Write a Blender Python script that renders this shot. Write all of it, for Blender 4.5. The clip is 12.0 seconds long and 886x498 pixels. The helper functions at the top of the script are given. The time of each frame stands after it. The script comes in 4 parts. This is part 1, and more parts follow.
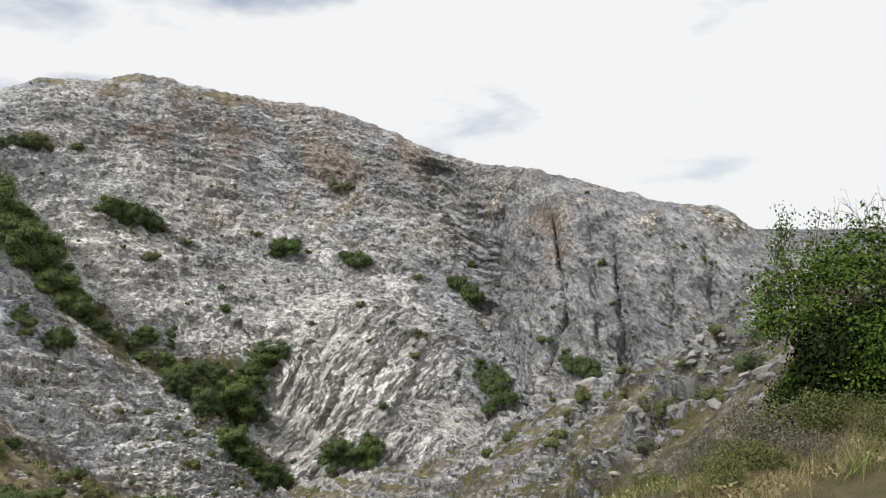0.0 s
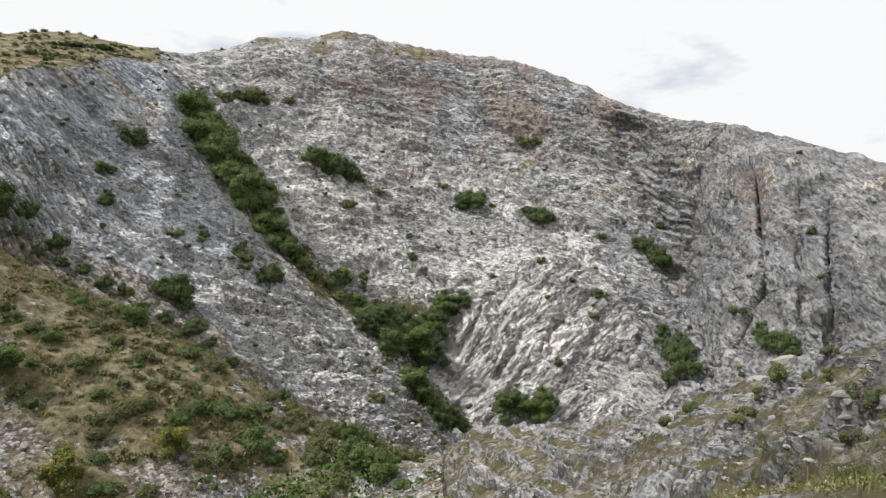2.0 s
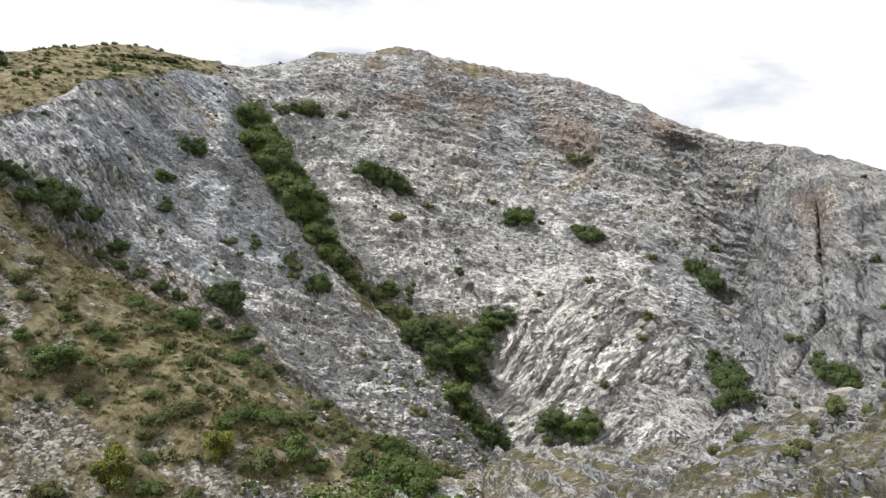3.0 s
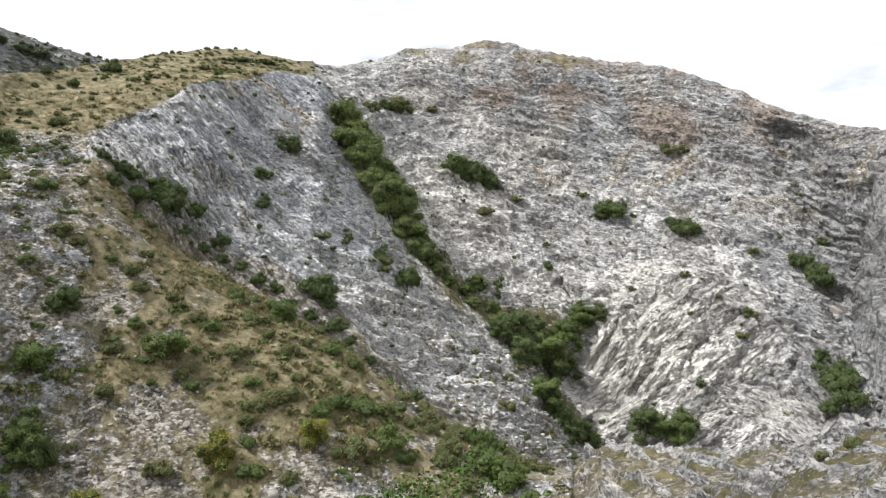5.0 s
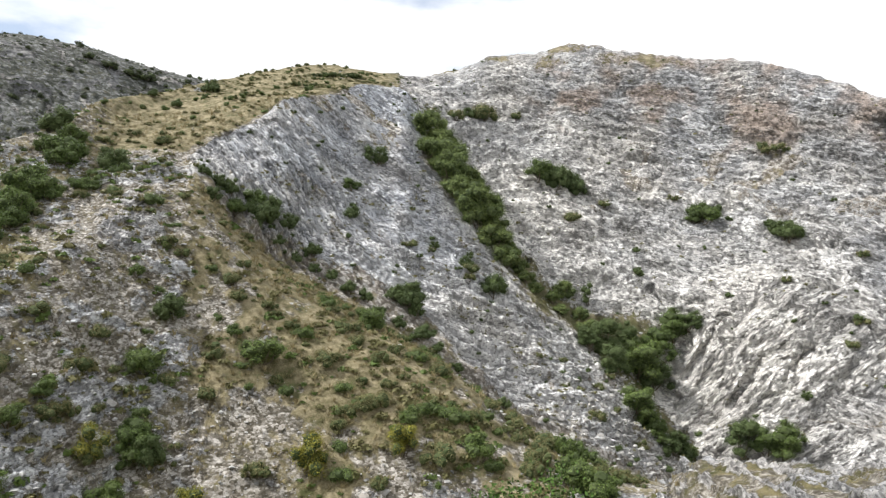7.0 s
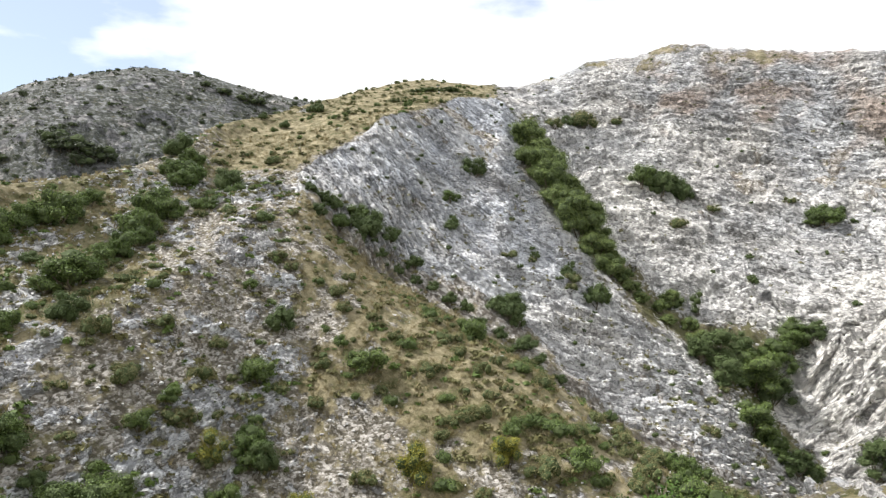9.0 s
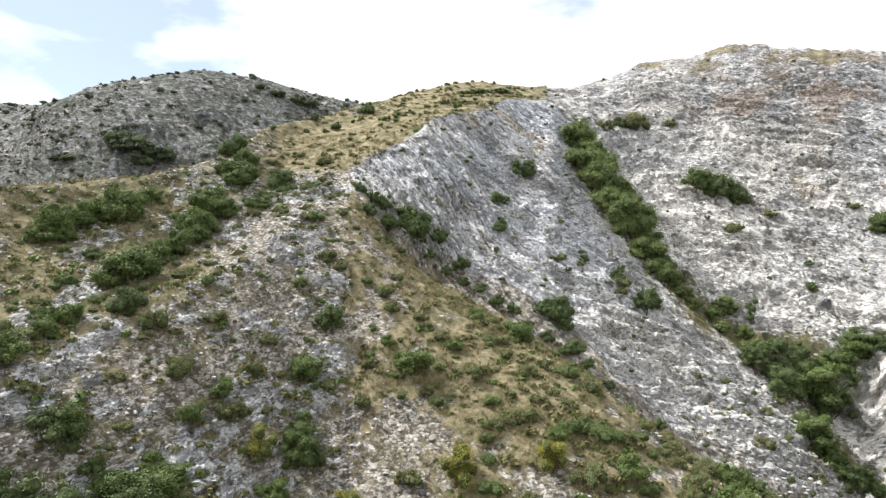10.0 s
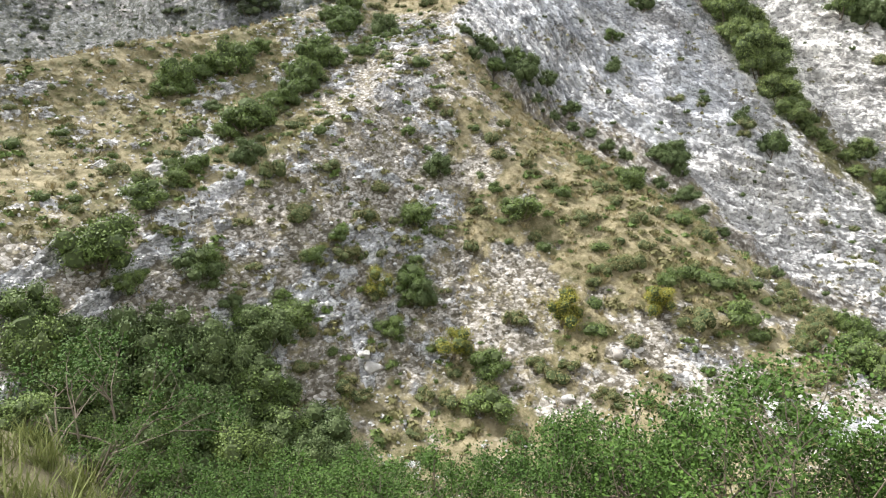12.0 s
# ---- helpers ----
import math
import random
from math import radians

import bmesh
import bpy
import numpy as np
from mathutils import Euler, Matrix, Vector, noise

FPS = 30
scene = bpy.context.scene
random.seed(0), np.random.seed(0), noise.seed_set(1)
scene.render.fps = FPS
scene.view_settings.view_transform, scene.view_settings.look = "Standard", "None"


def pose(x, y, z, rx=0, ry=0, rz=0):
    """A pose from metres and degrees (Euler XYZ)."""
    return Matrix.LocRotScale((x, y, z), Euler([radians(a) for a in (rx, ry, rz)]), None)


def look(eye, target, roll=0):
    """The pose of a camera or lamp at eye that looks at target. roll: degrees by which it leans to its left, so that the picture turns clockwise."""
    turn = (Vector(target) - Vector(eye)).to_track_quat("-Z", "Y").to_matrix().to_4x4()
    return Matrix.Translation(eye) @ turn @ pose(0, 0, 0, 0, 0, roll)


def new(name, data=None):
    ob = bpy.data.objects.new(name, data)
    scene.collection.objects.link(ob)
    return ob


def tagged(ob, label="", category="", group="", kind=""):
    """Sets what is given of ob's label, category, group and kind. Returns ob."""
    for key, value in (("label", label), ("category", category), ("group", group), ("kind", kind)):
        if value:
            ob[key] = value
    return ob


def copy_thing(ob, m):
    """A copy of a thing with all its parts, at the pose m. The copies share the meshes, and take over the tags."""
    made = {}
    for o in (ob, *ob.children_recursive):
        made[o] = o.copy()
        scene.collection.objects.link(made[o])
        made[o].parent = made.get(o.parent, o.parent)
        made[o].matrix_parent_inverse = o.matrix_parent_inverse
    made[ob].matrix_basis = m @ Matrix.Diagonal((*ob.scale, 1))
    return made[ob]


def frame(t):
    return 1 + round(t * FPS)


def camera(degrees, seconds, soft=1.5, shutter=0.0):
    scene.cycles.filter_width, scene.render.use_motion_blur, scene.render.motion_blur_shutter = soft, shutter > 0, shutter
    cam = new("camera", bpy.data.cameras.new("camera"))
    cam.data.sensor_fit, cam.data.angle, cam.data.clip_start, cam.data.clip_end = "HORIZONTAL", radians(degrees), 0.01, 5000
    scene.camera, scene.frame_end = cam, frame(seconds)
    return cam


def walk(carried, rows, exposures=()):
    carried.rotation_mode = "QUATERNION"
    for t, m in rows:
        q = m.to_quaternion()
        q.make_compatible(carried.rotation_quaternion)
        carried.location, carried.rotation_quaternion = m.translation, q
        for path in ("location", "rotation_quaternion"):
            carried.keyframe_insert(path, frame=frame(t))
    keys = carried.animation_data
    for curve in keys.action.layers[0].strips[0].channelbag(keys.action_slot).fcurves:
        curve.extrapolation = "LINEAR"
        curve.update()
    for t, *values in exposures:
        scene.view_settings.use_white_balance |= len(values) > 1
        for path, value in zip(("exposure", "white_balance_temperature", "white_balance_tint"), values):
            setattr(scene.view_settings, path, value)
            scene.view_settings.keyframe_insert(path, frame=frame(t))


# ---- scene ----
# the camera turns on the spot, an arm's reach in front of its holder: seconds, then tilt, lean and bearing
cam = camera(66.4, 12.0, soft=1.2)
EYE = 1.6
ARM = 0.12
PATH = [
    (0.0, 92.00, 1.70, 0.06),
    (0.5, 89.98, 1.05, 5.62),
    (1.0, 88.93, -0.06, 9.64),
    (1.5, 88.28, -0.33, 12.87),
    (2.0, 88.31, -1.18, 15.37),
    (2.5, 88.70, -2.17, 17.06),
    (3.0, 89.44, -2.93, 19.40),
    (3.2, 89.83, -3.40, 20.42),
    (5.0, 88.56, -2.75, 26.85),
    (5.5, 88.69, -2.84, 28.55),
    (6.0, 88.38, -2.56, 30.12),
    (6.5, 88.64, -2.32, 32.10),
    (7.0, 88.88, -1.90, 34.08),
    (9.0, 89.60, -0.74, 42.50),
    (9.5, 89.85, -0.70, 44.45),
    (10.0, 89.66, -1.54, 46.54),
    (10.5, 88.59, -1.61, 48.83),
    (11.0, 84.70, -1.32, 50.88),
    (11.5, 79.93, -1.18, 53.03),
    (12.0, 76.65, 0.01, 55.41),
]
walk(cam, [(t, pose(-ARM * math.sin(radians(rz)), ARM * math.cos(radians(rz)), EYE, rx, ry, rz)) for t, rx, ry, rz in PATH],
     exposures=[(0.0, -0.06), (1.0, -0.05), (2.5, 0.07), (5.5, 0.37), (7.0, 0.46), (9.5, 0.69), (11.0, 0.88), (12.0, 1.14)])

# ---------------------------------------------------------------- light
SUN_BEARING, SUN_HEIGHT = 122.0, 50.0   # degrees to the left of ahead, degrees above the horizon
world = bpy.data.worlds.new("world")
scene.world = world
world.use_nodes = True
wn, wl = world.node_tree.nodes, world.node_tree.links
wn.clear()
sky = wn.new("ShaderNodeTexSky")
sky.sky_type, sky.sun_disc = "NISHITA", False
sky.sun_elevation, sky.sun_rotation = radians(SUN_HEIGHT), radians(-SUN_BEARING)
sky.air_density, sky.dust_density, sky.ozone_density = 1.0, 0.5, 1.2
where = wn.new("ShaderNodeTexCoord")
stretch = wn.new("ShaderNodeMapping")
stretch.inputs["Scale"].default_value = (1.0, 1.0, 2.6)
stretch.inputs["Location"].default_value = (2.575, 2.635, -2.595)
stretch.inputs["Rotation"].default_value = (0, 0, radians(45))
cloud = wn.new("ShaderNodeTexNoise")
cloud.inputs["Scale"].default_value, cloud.inputs["Detail"].default_value, cloud.inputs["Roughness"].default_value = 2.6, 7.0, 0.5
ramp = wn.new("ShaderNodeValToRGB")
ramp.color_ramp.elements[0].position, ramp.color_ramp.elements[1].position = 0.37, 0.48
ramp.color_ramp.elements[0].color, ramp.color_ramp.elements[1].color = (0.12, 0.12, 0.12, 1), (1, 1, 1, 1)
blue = wn.new("ShaderNodeBackground")
white = wn.new("ShaderNodeBackground")
blue.inputs["Strength"].default_value = 0.11
white.inputs["Color"].default_value, white.inputs["Strength"].default_value = (0.985, 0.99, 1.0, 1), 0.95
both, wout = wn.new("ShaderNodeMixShader"), wn.new("ShaderNodeOutputWorld")
wl.new(where.outputs["Generated"], stretch.inputs["Vector"])
wl.new(stretch.outputs["Vector"], cloud.inputs["Vector"])
wl.new(cloud.outputs["Fac"], ramp.inputs["Fac"])
haze = wn.new("ShaderNodeMix")      # thin high cloud over the blue
haze.data_type = "RGBA"
haze.inputs[0].default_value, haze.inputs[7].default_value = 0.5, (3.8, 4.4, 5.6, 1)
wl.new(sky.outputs["Color"], haze.inputs[6])
wl.new(haze.outputs[2], blue.inputs["Color"])
wl.new(ramp.outputs["Color"], both.inputs["Fac"])
wl.new(blue.outputs["Background"], both.inputs[1])
wl.new(white.outputs["Background"], both.inputs[2])
wl.new(both.outputs["Shader"], wout.inputs["Surface"])
sun = new("sun", bpy.data.lights.new("sun", "SUN"))
sun.data.energy, sun.data.angle, sun.data.color = 4.2, radians(3), (1.0, 0.97, 0.93)
sun.matrix_world = look((-60 * math.sin(radians(SUN_BEARING)), 60 * math.cos(radians(SUN_BEARING)), 60 * math.tan(radians(SUN_HEIGHT))), (0, 0, 0))

# ---------------------------------------------------------------- materials
def material(name):
    m = bpy.data.materials.new(name)
    m.use_nodes = True
    n = m.node_tree.nodes
    n.clear()
    out, bsdf = n.new("ShaderNodeOutputMaterial"), n.new("ShaderNodeBsdfPrincipled")
    bsdf.inputs["Specular IOR Level"].default_value = 0.25
    m.node_tree.links.new(bsdf.outputs["BSDF"], out.inputs["Surface"])
    return m, n, m.node_tree.links, bsdf


def tex_noise(n, l, vec, scale, detail=4.0, rough=0.55, distort=0.0):
    t = n.new("ShaderNodeTexNoise")
    t.inputs["Scale"].default_value, t.inputs["Detail"].default_value = scale, detail
    t.inputs["Roughness"].default_value, t.inputs["Distortion"].default_value = rough, distort
    l.new(vec, t.inputs["Vector"])
    return t.outputs["Fac"]


def curve(n, l, fac, stops):
    r = n.new("ShaderNodeValToRGB")
    e = r.color_ramp.elements
    while len(e) < len(stops):
        e.new(0.5)
    for k, (p, c) in enumerate(stops):
        e[k].position, e[k].color = p, (*c, 1) if len(c) == 3 else c
    l.new(fac, r.inputs["Fac"])
    return r.outputs["Color"]


def grey(v):
    return (v, v, v)


def blend(n, l, fac, a, b, how="MIX"):
    m = n.new("ShaderNodeMix")
    m.data_type, m.blend_type = "RGBA", how
    for k, v in ((0, fac), (6, a), (7, b)):
        if hasattr(v, "is_linked"):
            l.new(v, m.inputs[k])
        else:
            m.inputs[k].default_value = v if k == 0 else (*v, 1)
    return m.outputs[2]


def calc(n, l, how, a, b=0.0, clamp=False):
    m = n.new("ShaderNodeMath")
    m.operation, m.use_clamp = how, clamp
    for k, v in ((0, a), (1, b)):
        if hasattr(v, "is_linked"):
            l.new(v, m.inputs[k])
        else:
            m.inputs[k].default_value = v
    return m.outputs[0]


def turned(n, l, vec, scale, rot=(0, 0, 0)):
    m = n.new("ShaderNodeMapping")
    m.inputs["Scale"].default_value, m.inputs["Rotation"].default_value = scale, [radians(a) for a in rot]
    l.new(vec, m.inputs["Vector"])
    return m.outputs["Vector"]


def land_material(name, size, tint, dry, lush, soil, streaks=0.0, long=0.42, shake=0.16):
    """Limestone, scree and dry grass, shared out by the masks on the sheet. size: metres across its main blocks."""
    m, n, l, bsdf = material(name)
    pos = n.new("ShaderNodeTexCoord").outputs["Object"]
    marks, beds = n.new("ShaderNodeAttribute"), n.new("ShaderNodeAttribute")
    marks.attribute_name, beds.attribute_name = "masks", "bedding"
    clean_lit = n.new("ShaderNodeAttribute")
    clean_lit.attribute_name = "fresh_lit"
    cut, xyz, join = n.new("ShaderNodeSeparateColor"), n.new("ShaderNodeSeparateXYZ"), n.new("ShaderNodeCombineXYZ")
    l.new(marks.outputs["Color"], cut.inputs["Color"])
    l.new(pos, xyz.inputs[0])
    l.new(xyz.outputs[0], join.inputs[0]), l.new(xyz.outputs[1], join.inputs[1])
    l.new(calc(n, l, "ADD", calc(n, l, "MULTIPLY", beds.outputs["Fac"], 0.6), calc(n, l, "MULTIPLY", xyz.outputs[2], 0.4)), join.inputs[2])
    wob = n.new("ShaderNodeTexNoise")
    wob.inputs["Scale"].default_value, wob.inputs["Detail"].default_value = 0.22 / size, 3.0
    l.new(pos, wob.inputs["Vector"])
    centred, sway, laid = n.new("ShaderNodeVectorMath"), n.new("ShaderNodeVectorMath"), n.new("ShaderNodeVectorMath")
    centred.operation, sway.operation, laid.operation = "SUBTRACT", "SCALE", "ADD"
    l.new(wob.outputs["Color"], centred.inputs[0])
    centred.inputs[1].default_value, sway.inputs["Scale"].default_value = (0.5, 0.5, 0.5), shake * size * 4
    l.new(centred.outputs[0], sway.inputs[0]), l.new(join.outputs[0], laid.inputs[0]), l.new(sway.outputs[0], laid.inputs[1])

    def bedded(flat, across, detail, rough=0.6):
        """Noise drawn out along the beds."""
        return tex_noise(n, l, turned(n, l, laid.outputs[0], (flat / size, flat / size, across / size)), 1.0, detail, rough)

    def vec(how, one, two):
        v = n.new("ShaderNodeVectorMath")
        v.operation = how
        for k, x in enumerate((one, two)):
            if hasattr(x, "is_linked"):
                l.new(x, v.inputs[k])
            else:
                v.inputs[k].default_value = x
        return v.outputs["Value"] if how == "DOT_PRODUCT" else v.outputs[0]

    def chips(flat, across):
        """Broken slabs lying in the beds: the tilt of each, its own shade, and where the shadow under it is painted."""
        at = turned(n, l, laid.outputs[0], (flat / size, flat / size, across / size))
        v = n.new("ShaderNodeTexVoronoi")
        v.inputs["Scale"].default_value = 1.0
        l.new(at, v.inputs["Vector"])
        off = vec("SUBTRACT", at, v.outputs["Position"])
        tip = vec("DOT_PRODUCT", off, vec("SUBTRACT", v.outputs["Color"], (0.5, 0.5, 0.5)))
        rgb, low = n.new("ShaderNodeSeparateColor"), n.new("ShaderNodeSeparateXYZ")
        l.new(v.outputs["Color"], rgb.inputs["Color"]), l.new(off, low.inputs[0])
        under = calc(n, l, "ADD", low.outputs[2], calc(n, l, "MULTIPLY", calc(n, l, "SUBTRACT", rgb.outputs["Green"], 0.5), 0.35))
        return calc(n, l, "ADD", tip, calc(n, l, "MULTIPLY", low.outputs[2], 0.3)), rgb.outputs["Red"], under

    tip, shade, under = chips(0.7, 0.95)
    tip_fine, shade_fine, under_fine = chips(1.7, 2.1)
    strata = bedded(0.1, 0.45, 2, 0.5)
    ledges = bedded(long, 1.0, 3, 0.5)
    across = bedded(0.9, 0.4, 2, 0.5)
    grit = tex_noise(n, l, pos, 2.2 / size, 8, 0.75)
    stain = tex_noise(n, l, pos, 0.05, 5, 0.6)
    cluster = calc(n, l, "MULTIPLY", calc(n, l, "SUBTRACT", tex_noise(n, l, pos, 0.13 / size, 5, 0.65), 0.5), 0.8)
    sound = curve(n, l, tex_noise(n, l, pos, 0.085 / size, 4, 0.6), [(0.57, grey(1)), (0.66, grey(0.2))])     # whole, unbroken faces

    # thin dark dashes, painted for the shadows below small ledges
    def shade_slits(fac, low, high):
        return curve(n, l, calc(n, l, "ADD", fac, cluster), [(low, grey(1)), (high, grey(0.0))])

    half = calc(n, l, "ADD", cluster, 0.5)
    # the shadow along each slab's underside, painted as a dark line
    ledge_shadow = curve(n, l, calc(n, l, "ADD", under, half), [(0.1, grey(1.0)), (0.17, grey(0.0))])
    ledge_shadow_fine = curve(n, l, calc(n, l, "ADD", under_fine, half), [(0.1, grey(0.85)), (0.18, grey(0.0))])
    crack = calc(n, l, "MAXIMUM", shade_slits(ledges, 0.35, 0.39), calc(n, l, "MAXIMUM", calc(n, l, "MAXIMUM", ledge_shadow, ledge_shadow_fine), calc(n, l, "MULTIPLY", shade_slits(across, 0.34, 0.38), 0.75)))
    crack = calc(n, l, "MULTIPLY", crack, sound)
    tone = calc(n, l, "ADD", calc(n, l, "MULTIPLY", strata, 0.5), calc(n, l, "ADD", calc(n, l, "MULTIPLY", calc(n, l, "ADD", calc(n, l, "MULTIPLY", shade, 0.8), shade_fine), 0.16), calc(n, l, "MULTIPLY", grit, 0.25)))
    lime = curve(n, l, tone, [(0.36, tint[0]), (0.46, tint[1]), (0.56, tint[2]), (0.66, tint[3])])
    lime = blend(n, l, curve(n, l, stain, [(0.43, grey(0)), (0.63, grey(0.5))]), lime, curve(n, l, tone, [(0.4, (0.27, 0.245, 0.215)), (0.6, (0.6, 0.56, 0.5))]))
    # paler for clean rock and for the sunlight painted onto wall and slab
    lime = blend(n, l, calc(n, l, "MULTIPLY", clean_lit.outputs["Fac"], 0.95, True), lime, curve(n, l, tone, [(0.38, (0.53, 0.508, 0.47)), (0.49, (0.69, 0.665, 0.625)), (0.62, (0.83, 0.805, 0.765))]))
    lime = blend(n, l, calc(n, l, "MULTIPLY", calc(n, l, "MULTIPLY", clean_lit.outputs["Fac"], -1.0, True), 0.9), lime, curve(n, l, tone, [(0.38, (0.16, 0.163, 0.17)), (0.5, (0.23, 0.233, 0.24)), (0.64, (0.32, 0.32, 0.322))]))
    mottle = curve(n, l, tex_noise(n, l, pos, 0.11, 5, 0.6), [(0.36, grey(0.78)), (0.5, grey(1.02)), (0.64, grey(1.2))])
    lime = blend(n, l, 1.0, lime, mottle, "MULTIPLY")
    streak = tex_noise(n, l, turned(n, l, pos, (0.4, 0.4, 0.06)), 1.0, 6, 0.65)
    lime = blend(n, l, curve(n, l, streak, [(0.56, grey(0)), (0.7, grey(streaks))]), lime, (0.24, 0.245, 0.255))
    lime = blend(n, l, calc(n, l, "MULTIPLY", cut.outputs["Green"], 0.7), lime, curve(n, l, grit, [(0.3, (0.22, 0.155, 0.12)), (0.7, (0.46, 0.365, 0.3))]))
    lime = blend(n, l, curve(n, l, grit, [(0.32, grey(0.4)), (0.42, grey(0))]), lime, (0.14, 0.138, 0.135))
    # cracks and ledge shadows are darkened into the rock colour
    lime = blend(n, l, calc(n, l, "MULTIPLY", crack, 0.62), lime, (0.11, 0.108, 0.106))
    tuft = tex_noise(n, l, pos, 0.45, 8, 0.75)
    grassy = curve(n, l, tuft, [(0.34, lush), (0.45, dry[0]), (0.6, dry[1])])
    grassy = blend(n, l, calc(n, l, "MULTIPLY", cut.outputs["Blue"], 0.9), grassy, lush)
    pebbly = calc(n, l, "ADD", calc(n, l, "MULTIPLY", tex_noise(n, l, pos, 1.3, 7, 0.75), 0.6), calc(n, l, "MULTIPLY", calc(n, l, "ADD", shade, shade_fine), 0.2))
    earth = curve(n, l, pebbly, [(0.36, soil[0]), (0.47, soil[1]), (0.58, soil[2]), (0.68, tuple(1.35 * c for c in soil[2]))])
    # the same shadowed gaps, darkened into the soil colour
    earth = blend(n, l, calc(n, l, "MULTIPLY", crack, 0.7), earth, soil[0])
    stony = calc(n, l, "SUBTRACT", tex_noise(n, l, pos, 0.4, 7, 0.7), calc(n, l, "MULTIPLY", marks.outputs["Alpha"], 0.28))
    cover = blend(n, l, curve(n, l, stony, [(0.36, grey(0)), (0.46, grey(1))]), grassy, earth)
    # where the rock ends the edge is broken up
    edge = calc(n, l, "ADD", cut.outputs["Red"], calc(n, l, "MULTIPLY", calc(n, l, "SUBTRACT", tex_noise(n, l, pos, 0.9, 8, 0.75), 0.5), 2.0))
    share = curve(n, l, edge, [(0.42, grey(0)), (0.52, grey(1))])
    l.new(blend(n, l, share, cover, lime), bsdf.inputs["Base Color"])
    bsdf.inputs["Roughness"].default_value = 0.92
    relief = calc(n, l, "ADD", calc(n, l, "MULTIPLY", ledges, 0.5), calc(n, l, "ADD", calc(n, l, "ADD", calc(n, l, "MULTIPLY", tip, 1.1), calc(n, l, "MULTIPLY", tip_fine, 0.65)), calc(n, l, "MULTIPLY", across, 0.25)))
    relief = calc(n, l, "MULTIPLY", relief, calc(n, l, "ADD", calc(n, l, "MULTIPLY", share, 0.65), 0.35))
    height = calc(n, l, "SUBTRACT", calc(n, l, "ADD", relief, calc(n, l, "ADD", calc(n, l, "MULTIPLY", grit, 0.3), calc(n, l, "MULTIPLY", strata, 0.5))), calc(n, l, "MULTIPLY", calc(n, l, "MULTIPLY", crack, share), 0.3))
    bump = n.new("ShaderNodeBump")
    bump.inputs["Strength"].default_value, bump.inputs["Distance"].default_value = 1.0, 1.2 * size
    l.new(height, bump.inputs["Height"]), l.new(bump.outputs["Normal"], bsdf.inputs["Normal"])
    return m


LIME = [(0.29, 0.299, 0.316), (0.375, 0.384, 0.4), (0.45, 0.457, 0.47), (0.56, 0.564, 0.569)]
DRY = [(0.17, 0.15, 0.095), (0.33, 0.285, 0.195)]
LUSH = (0.09, 0.09, 0.036)
SOIL = [(0.12, 0.105, 0.088), (0.27, 0.245, 0.215), (0.46, 0.44, 0.41)]
wall_rock = land_material("wall_limestone", 0.85, LIME, DRY, LUSH, SOIL, 0.12)
slab_rock = land_material("slab_limestone", 0.75, [(0.4, 0.422, 0.468), (0.5, 0.522, 0.568), (0.59, 0.611, 0.652), (0.68, 0.697, 0.73)], DRY, LUSH, SOIL, 0.12, 0.4, 0.16)
bank_rock = land_material("bank_limestone", 0.6, [tuple(0.85 * c for c in k) for k in LIME], [(0.1, 0.09, 0.042), (0.2, 0.172, 0.09)], (0.062, 0.066, 0.026), [(0.075, 0.066, 0.05), (0.16, 0.143, 0.115), (0.29, 0.272, 0.24)])
spur_rock = land_material("spur_scree", 0.5, [tuple(1.2 * c for c in k) for k in LIME], [(0.148, 0.13, 0.07), (0.305, 0.262, 0.165)], (0.075, 0.08, 0.03), [(0.085, 0.075, 0.055), (0.2, 0.18, 0.148), (0.38, 0.36, 0.33)])
# the hill's soil colours are cooled to paint in distance haze
hill_rock = land_material("hazed_hill_limestone", 2.2, [tuple(0.42 * c for c in k) for k in LIME], [(0.085, 0.082, 0.052), (0.15, 0.14, 0.095)], (0.042, 0.056, 0.03), [(0.05, 0.055, 0.045), (0.098, 0.102, 0.092), (0.185, 0.19, 0.19)])

# ---------------------------------------------------------------- the lie of the land
# Break lines of the gorge: bearing (degrees to the left of ahead), distance from the standpoint in metres, and slope angle of sight.
FOOT = [(-60, 9, -9), (-33, 10, -9.5), (-22, 15, -13), (-12, 22, -17.5), (0, 34, -20.5), (10, 44, -23), (16, 50, -26), (24, 52, -29), (36, 52, -31), (50, 52, -32), (75, 50, -32), (90, 46, -31), (110, 40, -24)]
LIP = [(-60, 5, -15), (-33, 5, -17), (-10, 6, -22), (4, 7, -32), (14, 8, -38), (36, 8, -40), (70, 8, -40), (79, 7, -40), (84, 4.5, -32), (88, 4, -28.5), (92, 4, -26.5), (110, 5, -18)]
CREST = [(-60, 24, 2), (-33, 27, -0.5), (-26.3, 30, -3.2), (-22.6, 33, -5.4), (-17.9, 38, -7.6), (-11.7, 47, -9.9), (-7.4, 53, -12.1), (-3.6, 58, -14.1), (1.7, 64, -15.5), (7.3, 70, -16.5), (12.9, 75, -17.2), (15.5, 77, -19.2), (17.5, 78, -19.2),
         (23, 80, -17.6), (27.5, 83, -15.4), (32, 86, -12.2), (37, 88, -9.6), (42, 91, -7.6), (47, 95, -4.9), (51.5, 101, -0.9), (54.7, 108, 3.0), (58, 104, 2.0), (63, 92, -1.5), (70, 82, -5.5), (78, 76, -8.5), (88, 70, -10.5), (110, 60, -11)]
